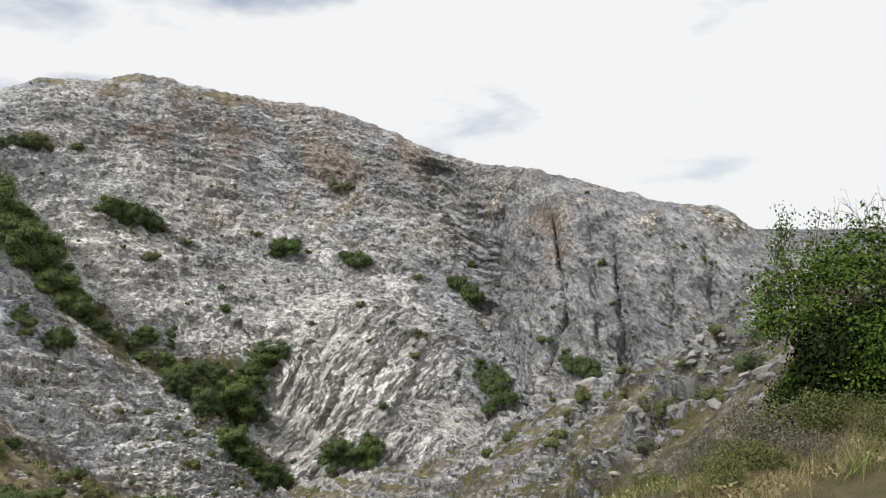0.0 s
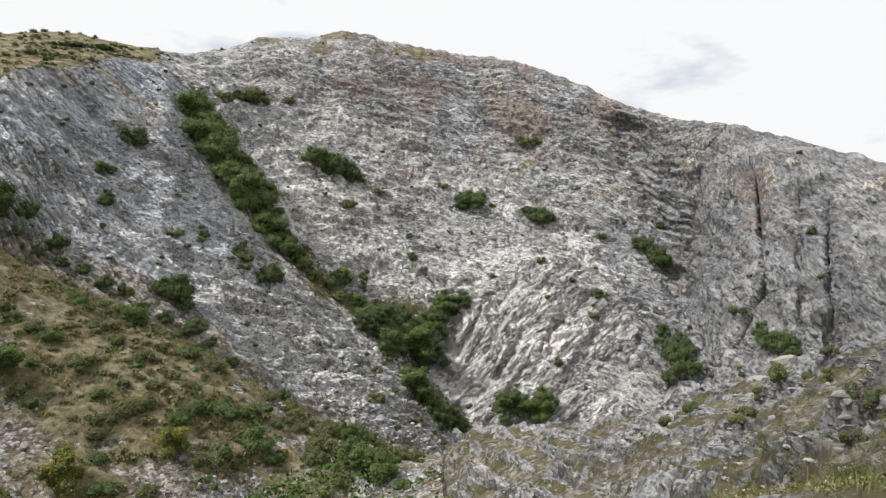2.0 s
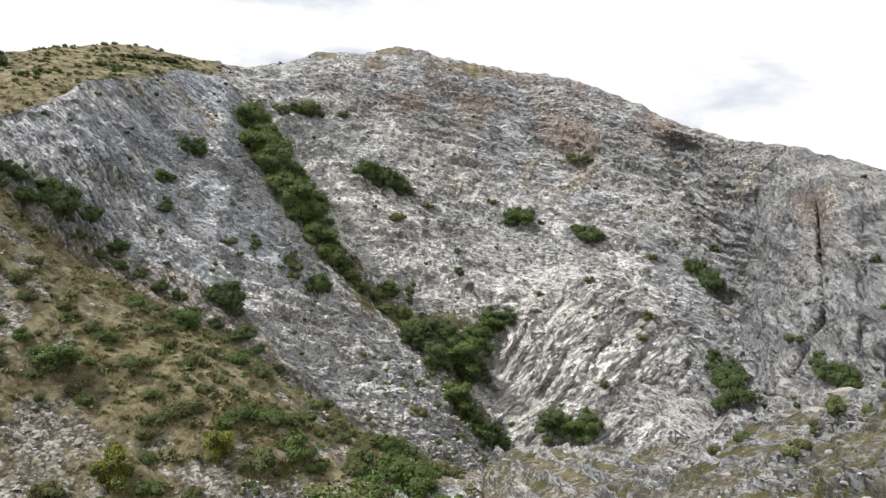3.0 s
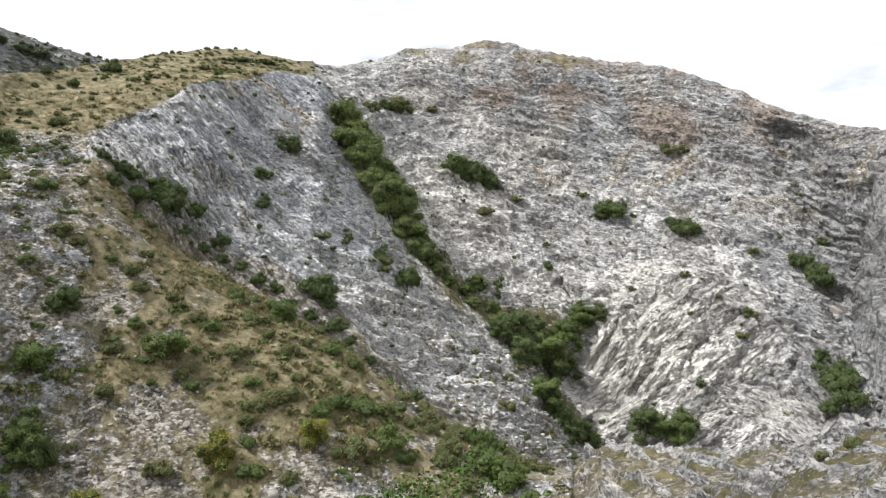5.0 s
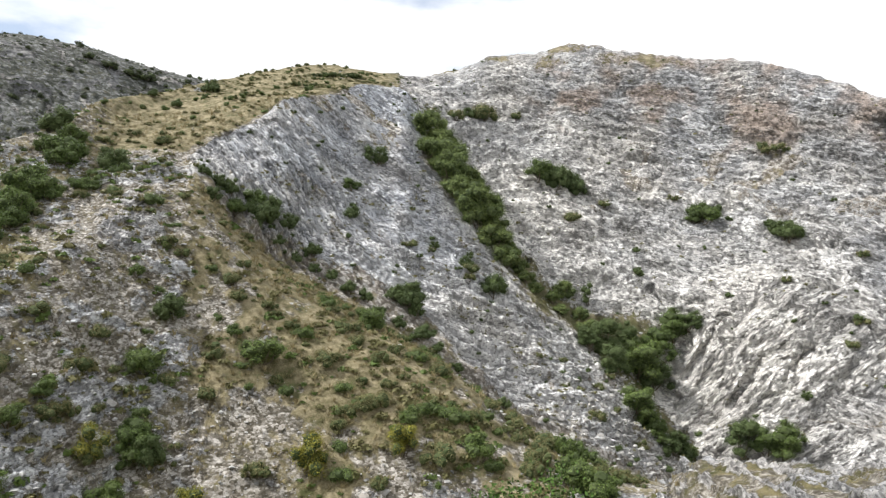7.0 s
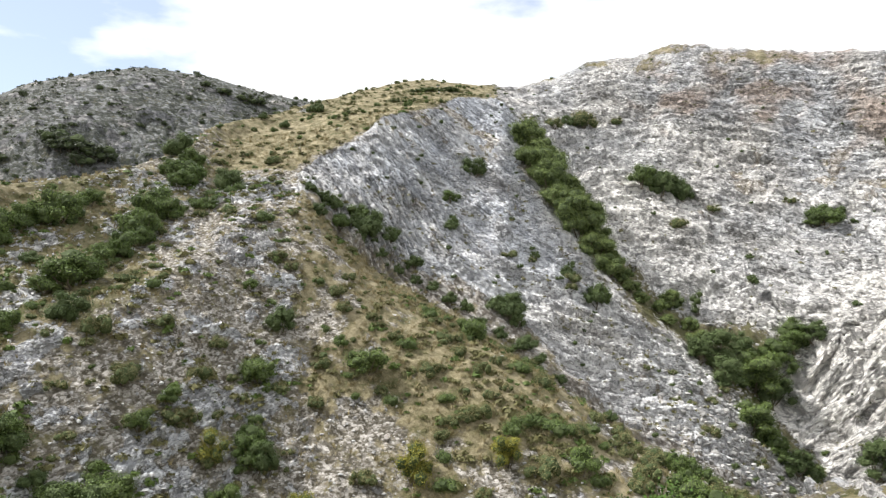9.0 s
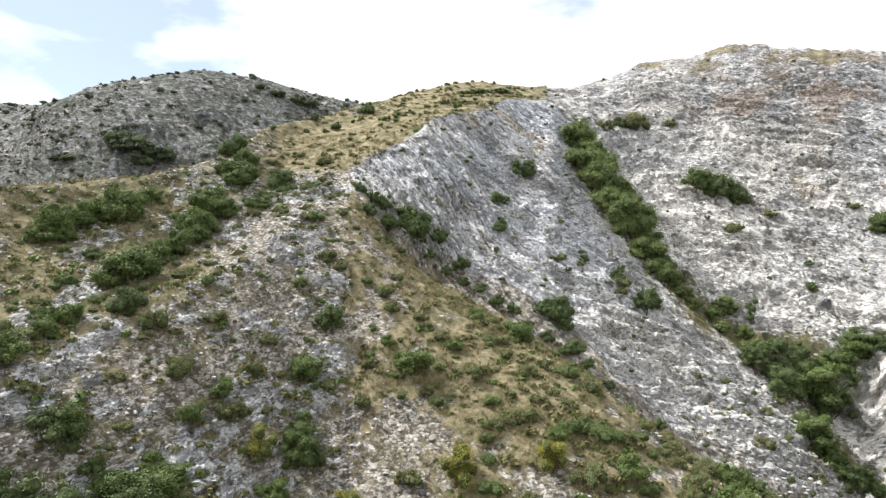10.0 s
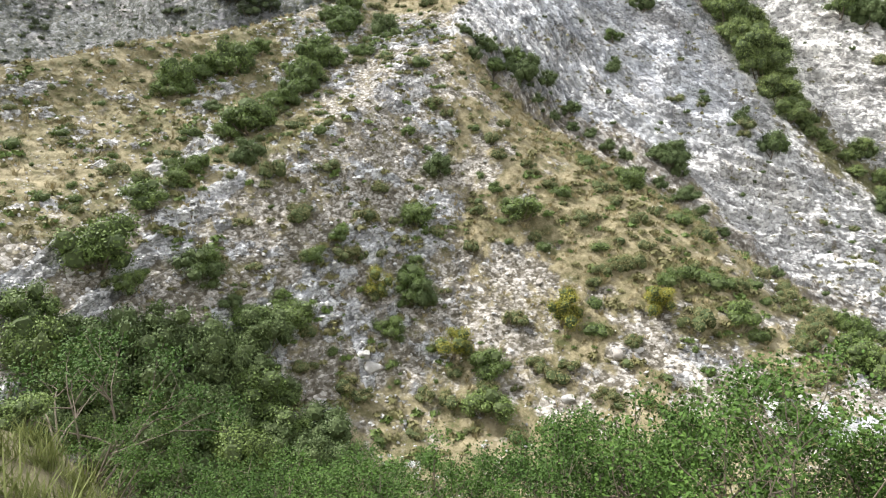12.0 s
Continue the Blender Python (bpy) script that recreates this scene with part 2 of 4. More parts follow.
BASE = [(-60, 90, -9), (-30, 100, -11), (-12, 112, -15), (0, 124, -18.4), (8, 130, -18.6), (13, 130, -18.4), (17, 112, -18.6), (23, 104, -17.4), (27.5, 102, -15.6), (33.6, 104, -11.2), (36, 106, -9.6), (40.3, 108, -6.9), (44, 110, -4.6), (47.5, 111, -2.7),
        (51.3, 112, 0.6), (54.4, 113, 3.9), (58, 114, 3.8), (63, 102, 0.5), (70, 92, -3), (78, 87, -5), (88, 82, -6.5), (110, 75, -7)]
EDGE = [(-60, 108, -7), (-30, 116, -7.5), (-12, 124, -9.5), (0, 142, -12.5), (8, 143, -13.0), (13.3, 142, -15.2), (15.6, 144, -13.8), (18.7, 147, -10.1), (22.7, 150, -6.7), (26.1, 153, -4.0), (29.7, 158, -0.4), (33.3, 170, 5.2), (35.9, 182, 9.4), (38, 186, 12.0), (41, 176, 12.2),
        (43.8, 156, 11.2), (47.9, 141, 10.4), (49, 138, 9.3), (53.7, 127, 6.6), (55.2, 122, 5.6), (58, 126, 5.6), (63, 114, 3.0), (70, 103, 0.0), (78, 97, -2), (88, 92, -3.5), (110, 85, -4)]
LOWER = [(-60, 116, -3), (-30, 124, -3.5), (-12, 132, -4.5), (0, 160, -6), (8, 162, -6.5), (15, 166, -4.5), (22.7, 176, 0.8), (30, 183, 5.4), (36, 196, 10.6), (41, 188, 12.5), (48, 157, 11.2), (54, 142, 8.6), (58, 140, 7.4), (63, 122, 4.8), (70, 109, 1.8), (78, 103, 0), (88, 97, -1.8), (110, 90, -3)]
UPPER = [(-60, 128, 0.5), (-30, 134, 0), (-12, 142, 0.8), (0, 184, 2.0), (8, 192, 3.4), (15, 198, 5.0), (22.7, 206, 8.6), (30, 214, 10.6), (36, 216, 12.0), (41, 204, 12.9), (48, 180, 12.2), (54, 164, 10.2), (58, 152, 8.8), (63, 130, 6.4), (70, 115, 3.4), (78, 108, 1.9), (88, 101, -0.1), (110, 95, -2)]
SKYLINE = [(-60, 150, 3), (-30, 150, 2.0), (-26.7, 150, 2.3), (-24.2, 151, 2.9), (-23.2, 152, 3.9), (-22.2, 153, 4.5), (-19.3, 155, 4.8), (-13.2, 162, 6.8), (-7.4, 175, 8.4), (-4.3, 184, 8.9), (-0.3, 200, 10.0), (5.6, 218, 12.5), (10.3, 226, 13.9),
           (16.2, 232, 14.6), (20.4, 236, 15.2), (23.8, 240, 15.7), (27.2, 242, 15.0), (30.4, 245, 14.8), (32.8, 246, 13.8), (35.6, 242, 13.1), (38.1, 236, 13.0), (41, 228, 13.1), (43.8, 222, 13.4), (46.9, 214, 13.0), (50, 200, 12.2), (53.5, 185, 11.3), (57, 168, 10.2),
           (61, 150, 9.2), (63.5, 138, 7.4), (65.5, 131, 6.3), (70.5, 121, 4.7), (77.7, 113, 3.5), (88, 105, 1.4), (110, 100, -1)]
FAR_HILL = [(-60, 420, 1), (0, 500, 4), (40, 500, 9), (50, 450, 11.0), (53.8, 440, 11.4), (57.9, 430, 11.9), (61.1, 425, 12.7), (65.4, 420, 13.1), (69, 415, 12.3), (73.6, 410, 10.9), (76.5, 415, 9.5), (79, 470, 8.9), (82.1, 500, 9.2), (90, 520, 10.5), (110, 520, 10)]


def pchip(x, y, q):
    """Shape-keeping cubic through (x, y) at q."""
    x, y = np.asarray(x, float), np.asarray(y, float)
    h, s = np.diff(x), np.diff(y) / np.diff(x)
    w1, w2 = 2 * h[1:] + h[:-1], h[1:] + 2 * h[:-1]
    same = s[:-1] * s[1:] > 0
    d = np.zeros(len(x))
    a, b = np.where(same, s[:-1], 1.0), np.where(same, s[1:], 1.0)
    d[1:-1] = np.where(same, (w1 + w2) / (w1 / a + w2 / b), 0.0)
    d[0], d[-1] = s[0], s[-1]
    i = np.clip(np.searchsorted(x, q) - 1, 0, len(x) - 2)
    t = (q - x[i]) / h[i]
    return y[i] * (1 + 2 * t) * (1 - t) ** 2 + d[i] * h[i] * t * (1 - t) ** 2 + y[i + 1] * t * t * (3 - 2 * t) + d[i + 1] * h[i] * t * t * (t - 1)


PERM = np.random.RandomState(7).permutation(256).astype(np.int32)
PERM = np.concatenate([PERM, PERM, PERM])


def grain(x, y, z):
    """Gradient noise, about -1 to 1, over arrays of places."""
    xi, yi, zi = np.floor(x).astype(np.int32), np.floor(y).astype(np.int32), np.floor(z).astype(np.int32)
    fx, fy, fz = x - xi, y - yi, z - zi
    u, v, w = (f * f * f * (f * (f * 6 - 15) + 10) for f in (fx, fy, fz))
    xi, yi, zi = xi & 255, yi & 255, zi & 255
    out = 0.0
    for a in (0, 1):
        for b in (0, 1):
            ab = PERM[PERM[xi + a] + yi + b]
            for c in (0, 1):
                k = PERM[ab + zi + c] & 15
                gx = np.where(k < 8, fx - a, fy - b)
                gy = np.where(k < 4, fy - b, np.where((k == 12) | (k == 14), fx - a, fz - c))
                g = np.where(k & 1, -gx, gx) + np.where(k & 2, -gy, gy)
                out = out + g * (u if a else 1 - u) * (v if b else 1 - v) * (w if c else 1 - w)
    return out


def layers(p, size, octaves, ridged=False, keep=0.5):
    """Summed noise over places p (n x 3), its largest forms size metres across."""
    total, amp = 0.0, 1.0
    for k in range(octaves):
        q = p / size * 2 ** k + 17.3 * k
        n = grain(q[:, 0], q[:, 1], q[:, 2])
        total = total + amp * ((1 - 2 * np.abs(n)) if ridged else n)
        amp *= keep
    return total


def ease(a, b, x):
    t = np.clip((x - a) / (b - a), 0, 1)
    return t * t * (3 - 2 * t)


# columns of the sheet: fine where the view sweeps, coarse behind the standpoint
BEARINGS = np.concatenate([np.arange(-44, 98, 0.125), np.arange(98, 316, 3.0), [316.0]])
ROWS_PER_BELT = [24, 44, 136, 30, 110, 64, 74, 88, 14, 56, 14]      # samples between one break line and the next
SPREAD = np.exp(-np.linspace(-2.2, 2.2, 41) ** 2)


def eased(r):
    """Distances evened out over a few degrees, so that no face has a crease in it."""
    padded = np.concatenate([np.full(20, r[0]), r, np.full(20, r[-1])])
    return np.convolve(padded, SPREAD / SPREAD.sum(), "valid")


LINES = [LIP, FOOT, CREST, BASE, EDGE, LOWER, UPPER, SKYLINE]
back = ease(110, 170, BEARINGS) * (1 - ease(250, 300, BEARINGS))   # behind the standpoint the bank rises
asked = np.where(BEARINGS > 200, BEARINGS - 360, np.minimum(BEARINGS, 110))
asked = np.clip(asked, -60, 110)
dist, high = [np.full(len(BEARINGS), 0.05), np.full(len(BEARINGS), 1.2)], [np.full(len(BEARINGS), 0.0), np.full(len(BEARINGS), 0.0)]
for line in LINES:
    b, r, e = np.array(line, float).T
    rr = pchip(b, r, asked)
    if line in (BASE, EDGE, LOWER, UPPER, SKYLINE):
        rr = eased(rr)
    ee = pchip(b, e, asked)
    if line is SKYLINE:     # knobs and notches along the ridge
        ee = ee + (0.16 * grain(asked * 0.9, 0 * asked + 3.3, 0 * asked) + 0.13 * grain(asked * 2.3, 0 * asked + 7.7, 0 * asked)) * (1 - 0.7 * ease(36, 40, asked))
    zz = EYE + rr * np.tan(np.radians(ee))
    zz = zz * (1 - back) + (rr * 0.35) * back
    dist.append(rr), high.append(zz)
b, r, e = np.array(FAR_HILL, float).T
far_r = pchip(b, r, asked)
far_z = EYE + far_r * np.tan(np.radians(pchip(b, e, asked))) * (1 - back) + 40 * back
dist += [dist[-1] + 0.45 * (far_r - dist[-1]), far_r, np.full(len(BEARINGS), 4500.0)]
high += [np.minimum(high[-1], far_z) - 22, far_z, np.full(len(BEARINGS), -60.0)]
dist, high = np.array(dist), np.array(high)
COUNT = [8] + ROWS_PER_BELT
belt_start = np.concatenate([[0], np.cumsum(COUNT)])
steps = [np.linspace(0, 1, n, endpoint=False) for n in COUNT]
steps[-1] = np.linspace(0, 1, COUNT[-1]) ** 2.2
sheet_r = np.concatenate([dist[k] + (dist[k + 1] - dist[k]) * s[:, None] for k, s in enumerate(steps)])
sheet_z = np.stack([pchip(dist[:, j], high[:, j], sheet_r[:, j]) for j in range(len(BEARINGS))], axis=1)
straight = (steps[5][:, None] * (high[6] - high[5]) + high[5])
plane = ease(16, 20, BEARINGS) * (1 - ease(51, 55, BEARINGS)) * 0.8
sheet_z[belt_start[5]:belt_start[6]] += plane * (straight - sheet_z[belt_start[5]:belt_start[6]])
belt = np.repeat(np.arange(len(COUNT)), COUNT)[:, None] + np.concatenate(steps)[:, None] + 0 * sheet_r   # 0..11: which belt, and how far across it
bear = BEARINGS[None, :] + 0 * sheet_r
sight = np.degrees(np.arctan2(sheet_z - EYE, sheet_r))
ROWS_N, COLS_N = sheet_r.shape


def dent(b0, e0, b1, e1, width, depth):
    """Pushes the face back along a crack that runs from one direction to another."""
    along = np.clip((sight - e0) / (e1 - e0), 0, 1)
    off = np.abs(bear - (b0 + (b1 - b0) * along)) / width
    within = ease(min(e0, e1) - 1, min(e0, e1) + 0.6, sight) * (1 - ease(max(e0, e1) - 0.6, max(e0, e1) + 1, sight))
    return depth * np.exp(-off ** 2) * within


# the far wall's large forms: a bulging buttress, the crease beside it, and clefts in the wall
on_wall = np.maximum(ease(6.0, 6.4, belt) * (1 - ease(34, 38, bear)), ease(5.0, 5.5, belt) * (1 - ease(11, 14, bear))) * (1 - ease(8.6, 9.0, belt))
push = -9 * np.exp(-((bear - 9) / 8) ** 2 - ((sight + 6) / 6) ** 2)
push += dent(0.5, 9, -3.6, -2, 1.5, 7) + dent(-3.6, -3, -7.0, -13, 1.1, 8)
push += dent(-9.4, 4.5, -10.3, -4.5, 0.24, 5.5) + dent(-10.3, -4.0, -8.6, -9, 0.5, 5)
push += dent(-14.3, 2, -14.8, -9, 0.3, 4) + dent(-18.2, 3, -18.8, -6, 0.3, 1.8) + dent(-21, 2, -22, -6, 0.35, 2.2) + dent(-5.4, 5, -6.0, -5, 0.3, 2.0) + dent(-12.2, 4, -12.6, -7, 0.25, 1.6)
push += dent(11.3, -5.4, 14.0, -10.6, 0.32, 3.2) + dent(8.5, -8.1, 10.5, -12.2, 0.3, 3.0) + dent(5.1, -5.8, 6.8, -9.6, 0.28, 2.6)     # slots between the upended beds
push += dent(14.5, -6, 16.5, -14, 1.2, 4) + dent(23.5, 5, 16, -3, 1.0, 3)
sheet_r2 = sheet_r + push * on_wall
radial = np.radians(bear)
P = np.stack([-sheet_r2 * np.sin(radial), sheet_r2 * np.cos(radial), sheet_z], axis=-1)


def normals(p):
    du, dv = np.gradient(p, axis=0), np.gradient(p, axis=1)
    n = np.cross(du, dv)
    return n / (np.linalg.norm(n, axis=-1, keepdims=True) + 1e-9)


N = normals(P)
flat = P.reshape(-1, 3)
fine = ((bear > -44) & (bear < 98) & (belt < 11)).reshape(-1)
q = flat[fine]
qb, qe, qbelt, qr = bear.reshape(-1)[fine], sight.reshape(-1)[fine], belt.reshape(-1)[fine], sheet_r.reshape(-1)[fine]
broad = layers(q, 34.0, 3)
patchy = layers(q + 50, 9.0, 4)
small = layers(q + 210, 2.6, 3)
# which form each place belongs to
# (break lines count up from the standpoint: 3 foot, 4 crest, 5 base, 6 edge and gully, 9 skyline, 11 far hill)
wall = ease(6.0, 6.12, qbelt) * (1 - ease(8.9, 9.0, qbelt)) * (1 - ease(36, 40, qb + 2 * patchy))
wall = np.maximum(wall, ease(4.9, 5.1, qbelt) * (1 - ease(6.0, 6.12, qbelt)) * (1 - ease(12, 16, qb)))
slab = ease(4.9, 5.05, qbelt) * (1 - ease(5.95, 6.1, qbelt)) * ease(12, 16, qb) * (1 - ease(53.2, 55.2, qb + patchy))
right_bank = (1 - ease(13, 17, qb)) * (1 - ease(4.9, 5.05, qbelt)) * ease(1.5, 2.2, qbelt)
far_hill = ease(9.0, 9.6, qbelt)
spur = np.clip(1 - wall - slab - right_bank - far_hill, 0, 1)
plateau = spur * ease(5.9, 6.3, qbelt + 0.3 * patchy) * ease(36, 40, qb) * (1 - ease(58, 64, qb))
crest_line = np.interp(qb, [17, 24, 30, 36, 44, 52, 56, 60], [4.0, 3.97, 3.85, 3.45, 3.5, 3.7, 3.8, 4.2])
crest_grass = spur * ease(-0.55, 0.45, qbelt - crest_line + 1.1 * patchy + 0.5 * small) * (1 - ease(5.0, 5.2, qbelt)) * (1 - ease(52, 57, qb)) * ease(20, 28, qb)
left_grass = spur * ease(62, 70, qb + 4 * patchy) * ease(3.6, 4.4, qbelt + 0.3 * patchy)
summit = wall * ease(8.3, 8.8, qbelt) * ease(8, 20, qb)
in_gully = np.interp(qb, [11, 13, 15.6, 18.7, 22.7, 26.1, 29.7, 33.3, 36, 38], [-17.5, -16.7, -14.5, -10.1, -6.7, -4, -0.4, 5.2, 9.6, 11])
gully = np.exp(-((qe - in_gully) / 1.6) ** 2) * ease(11, 14, qb) * (1 - ease(35, 37, qb)) * (wall + slab)
floor_patch = wall * np.exp(-((qb - 19) / 3.4) ** 2 - ((qe + 7.5) / 2.0) ** 2)
lower_apron = slab * ease(-6, -12, qe) * (1 - ease(22, 27, qb))
slope_low = spur * (1 - ease(3.0, 3.4, qbelt))
bank_bed = q @ np.array([0.6, 0.45, 0.66]) + 1.2 * layers(q + 9, 12.0, 2)
bands = np.sin(bank_bed * 2.4) * np.clip(0.5 + layers(q + 88, 7.0, 2), 0, 1)
rock = wall + slab + right_bank * (0.4 + 0.7 * patchy + 0.75 * bands) + spur * (0.29 + 0.7 * patchy - 0.2 * broad + 0.6 * small + 0.55 * layers(q * np.array([0.6, 0.6, 1.7]) + 400, 7.0, 3)) + far_hill * (0.08 + 1.7 * patchy + 0.4 * small)
rock -= 1.0 * crest_grass + 0.9 * plateau + 0.35 * left_grass + 0.75 * summit * (0.55 + patchy) + 0.75 * gully + 1.1 * floor_patch + 0.4 * lower_apron * (0.5 + patchy) + 0.5 * slope_low
rock -= wall * 0.75 * ease(0.2, 0.5, patchy + 0.5 * broad) * np.exp(-((qe - 5) / 4.5) ** 2)
rock -= slab * 0.55 * ease(0.3, 0.6, small + 0.5 * patchy) + slab * 0.8 * ease(0.1, 0.4, patchy + 0.3 * broad) * np.exp(-((qe - np.interp(qb, [25, 36, 42], [-4, 6, 12])) / 2.5) ** 2)
rock -= slab * 0.9 * ease(0.2, 0.05, qbelt - 5)
for b0, e0, b1, e1, w in ((86, -17.5, 72.4, -7.0, 0.8), (80.5, -7.6, 73.5, -3.6, 0.7), (90, -14, 84, -11.2, 0.9), (73.5, -25.5, 70, -21, 0.8), (62, -24.5, 63.5, -18, 0.6)):
    along = np.clip(((qb - b0) * (b1 - b0) + (qe - e0) * (e1 - e0)) / ((b1 - b0) ** 2 + (e1 - e0) ** 2), 0, 1)
    rib = spur * np.exp(-((qb - b0 - along * (b1 - b0)) ** 2 + (qe - e0 - along * (e1 - e0)) ** 2) / w ** 2)
    rock += 1.3 * rib * (1 - rock)
rock = np.clip(rock, 0, 1)
# bedding: beds lie nearly level in the upper wall, stand on end in the low buttress and dip away steeply in the slab
turn_low = wall * (np.exp(-((qb - 8) / 11) ** 2 - ((qe + 10) / 7) ** 2) + 0.5 * patchy + 0.3 * broad > 0.5)
turn_right = wall * ease(-3, -8, qb + 4 * broad + 2 * patchy)
near = np.clip(qr / 110, 0.2, 1.0)
warp = 4.5 * layers(q + 9, 46.0, 2) + 0.7 * layers(q + 19, 9.0, 2)
dips = {"level": (0.22, -0.1, 0.97), "steep": (-0.84, 0.1, 0.53), "upright": (0.97, 0.2, -0.06), "bank": (0.6, 0.45, 0.66), "spur": (0.2, -0.15, 1.25)}
kind = np.where(turn_low > 0.5, "steep", np.where((turn_right > 0.5) & (qe > -0.6 * (qb + 18)  - 14), "upright", np.where(slab > 0.5, "slab", np.where(right_bank > 0.5, "bank", np.where(spur > 0.5, "spur", "level")))))
lean = np.radians(pchip(np.array([-50.0, 22, 30, 37, 44, 50, 54, 120]), np.array([20.0, 24, 30, 36, 46, 60, 66, 70]), qb))      # the slab's beds steepen towards its edge
slab_bed = np.sin(lean) * np.radians(40 - qb) * 135 + np.cos(lean) * (q[:, 2] - 8) + 0.25 * (qr - 130)
bed = np.where(kind == "slab", slab_bed, sum(np.where(kind == k, q @ np.array(v), 0.0) for k, v in dips.items())) + np.where((kind == "bank") | (kind == "spur"), 0.4, 1.0) * warp


def blocks(p, size, seed):
    """Broken blocks: each cell of an uneven grid tilts its own way. Gives the tilt's height in metres, a number from 0 to 1 for each block, and the way to its edge."""
    g = p / size
    base = np.floor(g).astype(np.int64)
    best, second = np.full(len(p), 1e9), np.full(len(p), 1e9)
    tilt, dice = np.zeros(len(p)), np.zeros(len(p))
    for a in (-1, 0, 1):
        for b in (-1, 0, 1):
            for c in (-1, 0, 1):
                cell = base + (a, b, c)
                h = (cell[:, 0] * 73856093 ^ cell[:, 1] * 19349663 ^ cell[:, 2] * 83492791 ^ seed * 2654435) & 0x7FFFFFFF
                h = (h * 1103515245 + 12345) & 0x7FFFFFFF
                r1, r2, r3 = (h & 1023) / 1023, (h >> 10 & 1023) / 1023, (h >> 20 & 1023) / 1023
                away = g - cell - np.stack([r1, r2, r3], axis=1)
                d = (away ** 2).sum(axis=1)
                won = d < best
                second = np.where(won, best, np.minimum(second, d))
                best[won] = d[won]
                tilt[won] = (away[won, 0] * (r2[won] - 0.5) + away[won, 1] * (r3[won] - 0.5) + away[won, 2] * (r1[won] - 0.5)) * 2
                dice[won] = (r1[won] + r2[won]) % 1
    return tilt * size, dice, (np.sqrt(second) - np.sqrt(best)) * size


def ledge(s, thick):
    t = s / thick
    f = t - np.floor(t)
    return ease(0.0, 0.7, f) - ease(0.75, 1.0, f) - 0.5


def shelf(s, thick, seed):
    """Ledges whose strength comes and goes, so that they break off along the bed."""
    return ledge(s, thick) * np.clip(0.65 + 1.3 * layers(q + seed, 11.0, 2), 0, 1.35)


laid = np.stack([0.42 * q[:, 0], 0.42 * q[:, 1], 0.25 * q[:, 2] + 0.8 * bed], axis=1) + 0.3 * layers(q + 3, 2.5, 3)[:, None]
tilt_big, dice_big, rim_big = blocks(laid, 3.0, 3)
tilt_small, dice_small, rim_small = blocks(laid, 1.15, 11)
opened = np.clip(0.4 + 1.6 * layers(q + 333, 8.0, 2), 0, 1.3)      # where the joints gape
broken = 0.42 * tilt_big + 0.75 * (dice_big - 0.5) + 0.55 * tilt_small + 0.4 * (dice_small - 0.5)
broken -= opened * (0.4 * np.exp(-(rim_big / 0.3) ** 2) + 0.2 * np.exp(-(rim_small / 0.16) ** 2))
upended = turn_low > 0.5
standing = kind == "upright"
uneven = bed + np.where(upended, 0.7 * layers(q + 61, 9.0, 3), 0.0)
steps = np.where(standing, 0.35, 1.0) * np.where(upended, 0.9 * shelf(-uneven, 7.4, 5) + 0.4 * shelf(3 - uneven, 2.6, 25), 1.0 * shelf(bed, 5.2, 5) + 0.6 * shelf(bed + 3, 2.0, 25))
rough = layers(q * np.array([1, 1, 0.7]) + 31, 6.0, 5, ridged=True, keep=0.6) - 0.95
fluting = (layers(q * np.array([1, 1, 0.13]) + 77, 7.0, 3, ridged=True) - 0.5) * turn_right
move = wall * (2.4 * broad + 1.2 * steps + (0.5 - 0.2 * turn_right) * rough + 0.9 * fluting + (0.5 - 0.2 * turn_right) * broken * rock) * (1 - 0.7 * summit)
move += slab * (1.3 * broad + (1.2 * steps + 0.7 * shelf(bed, 1.5, 41)) * (1 - ease(5.7, 5.95, qbelt)) + 0.3 * rough + 0.5 * broken * rock)
tilt_tiny, dice_tiny, rim_tiny = blocks(laid, 0.5, 19)
crumbs = 0.9 * tilt_tiny + 0.3 * (dice_tiny - 0.5)
move += right_bank * near * (1.2 * patchy + 0.5 * small) + right_bank * rock * (1.3 * shelf(bed, 2.1, 5) + 0.7 * shelf(bed, 0.8, 8) + 0.3 * tilt_small + 0.3 * crumbs)
move += spur * near * (0.6 * patchy + 0.35 * small) + spur * rock * (0.6 * shelf(bed, 1.4, 5) + 0.6 * tilt_small + 0.8 * crumbs)
move += far_hill * (6 * layers(q, 70.0, 3) + 1.2 * rough)
calm = ease(2.0, 9.0, qr)
lip = np.minimum(np.abs(qbelt - 9.0) * 1.6 + 0.1, 1)    # skylines keep their line
move *= calm * np.where((qbelt > 7.5) & (qbelt < 10), lip, 1) * np.where(qbelt > 10.6, 0.3, 1)
move *= np.where((qb > 16) & (qb < 54) & (qbelt < 5), np.minimum(np.abs(qbelt - 4.0) * 3 + 0.3, 1), 1)
flat[fine] += N.reshape(-1, 3)[fine] * move[:, None]
N = normals(P)
masks = np.zeros((len(flat), 4))
red = wall * ease(0.05, 0.6, 0.7 * ease(8.3, 8.9, qbelt) * ease(-4, 3, qb) * (1 - ease(24, 30, qb)) + 0.95 * np.exp(-((qb - 22) / 6) ** 2 - ((qe - 11.5) / 2.2) ** 2) + 0.9 * np.exp(-((qb - 8) / 7) ** 2 - ((qe - 8.5) / 2.5) ** 2) + 0.95 * np.exp(-((qb + 9) / 2.0) ** 2 - ((qe - 3) / 3.5) ** 2) - 0.42 + 0.7 * patchy)
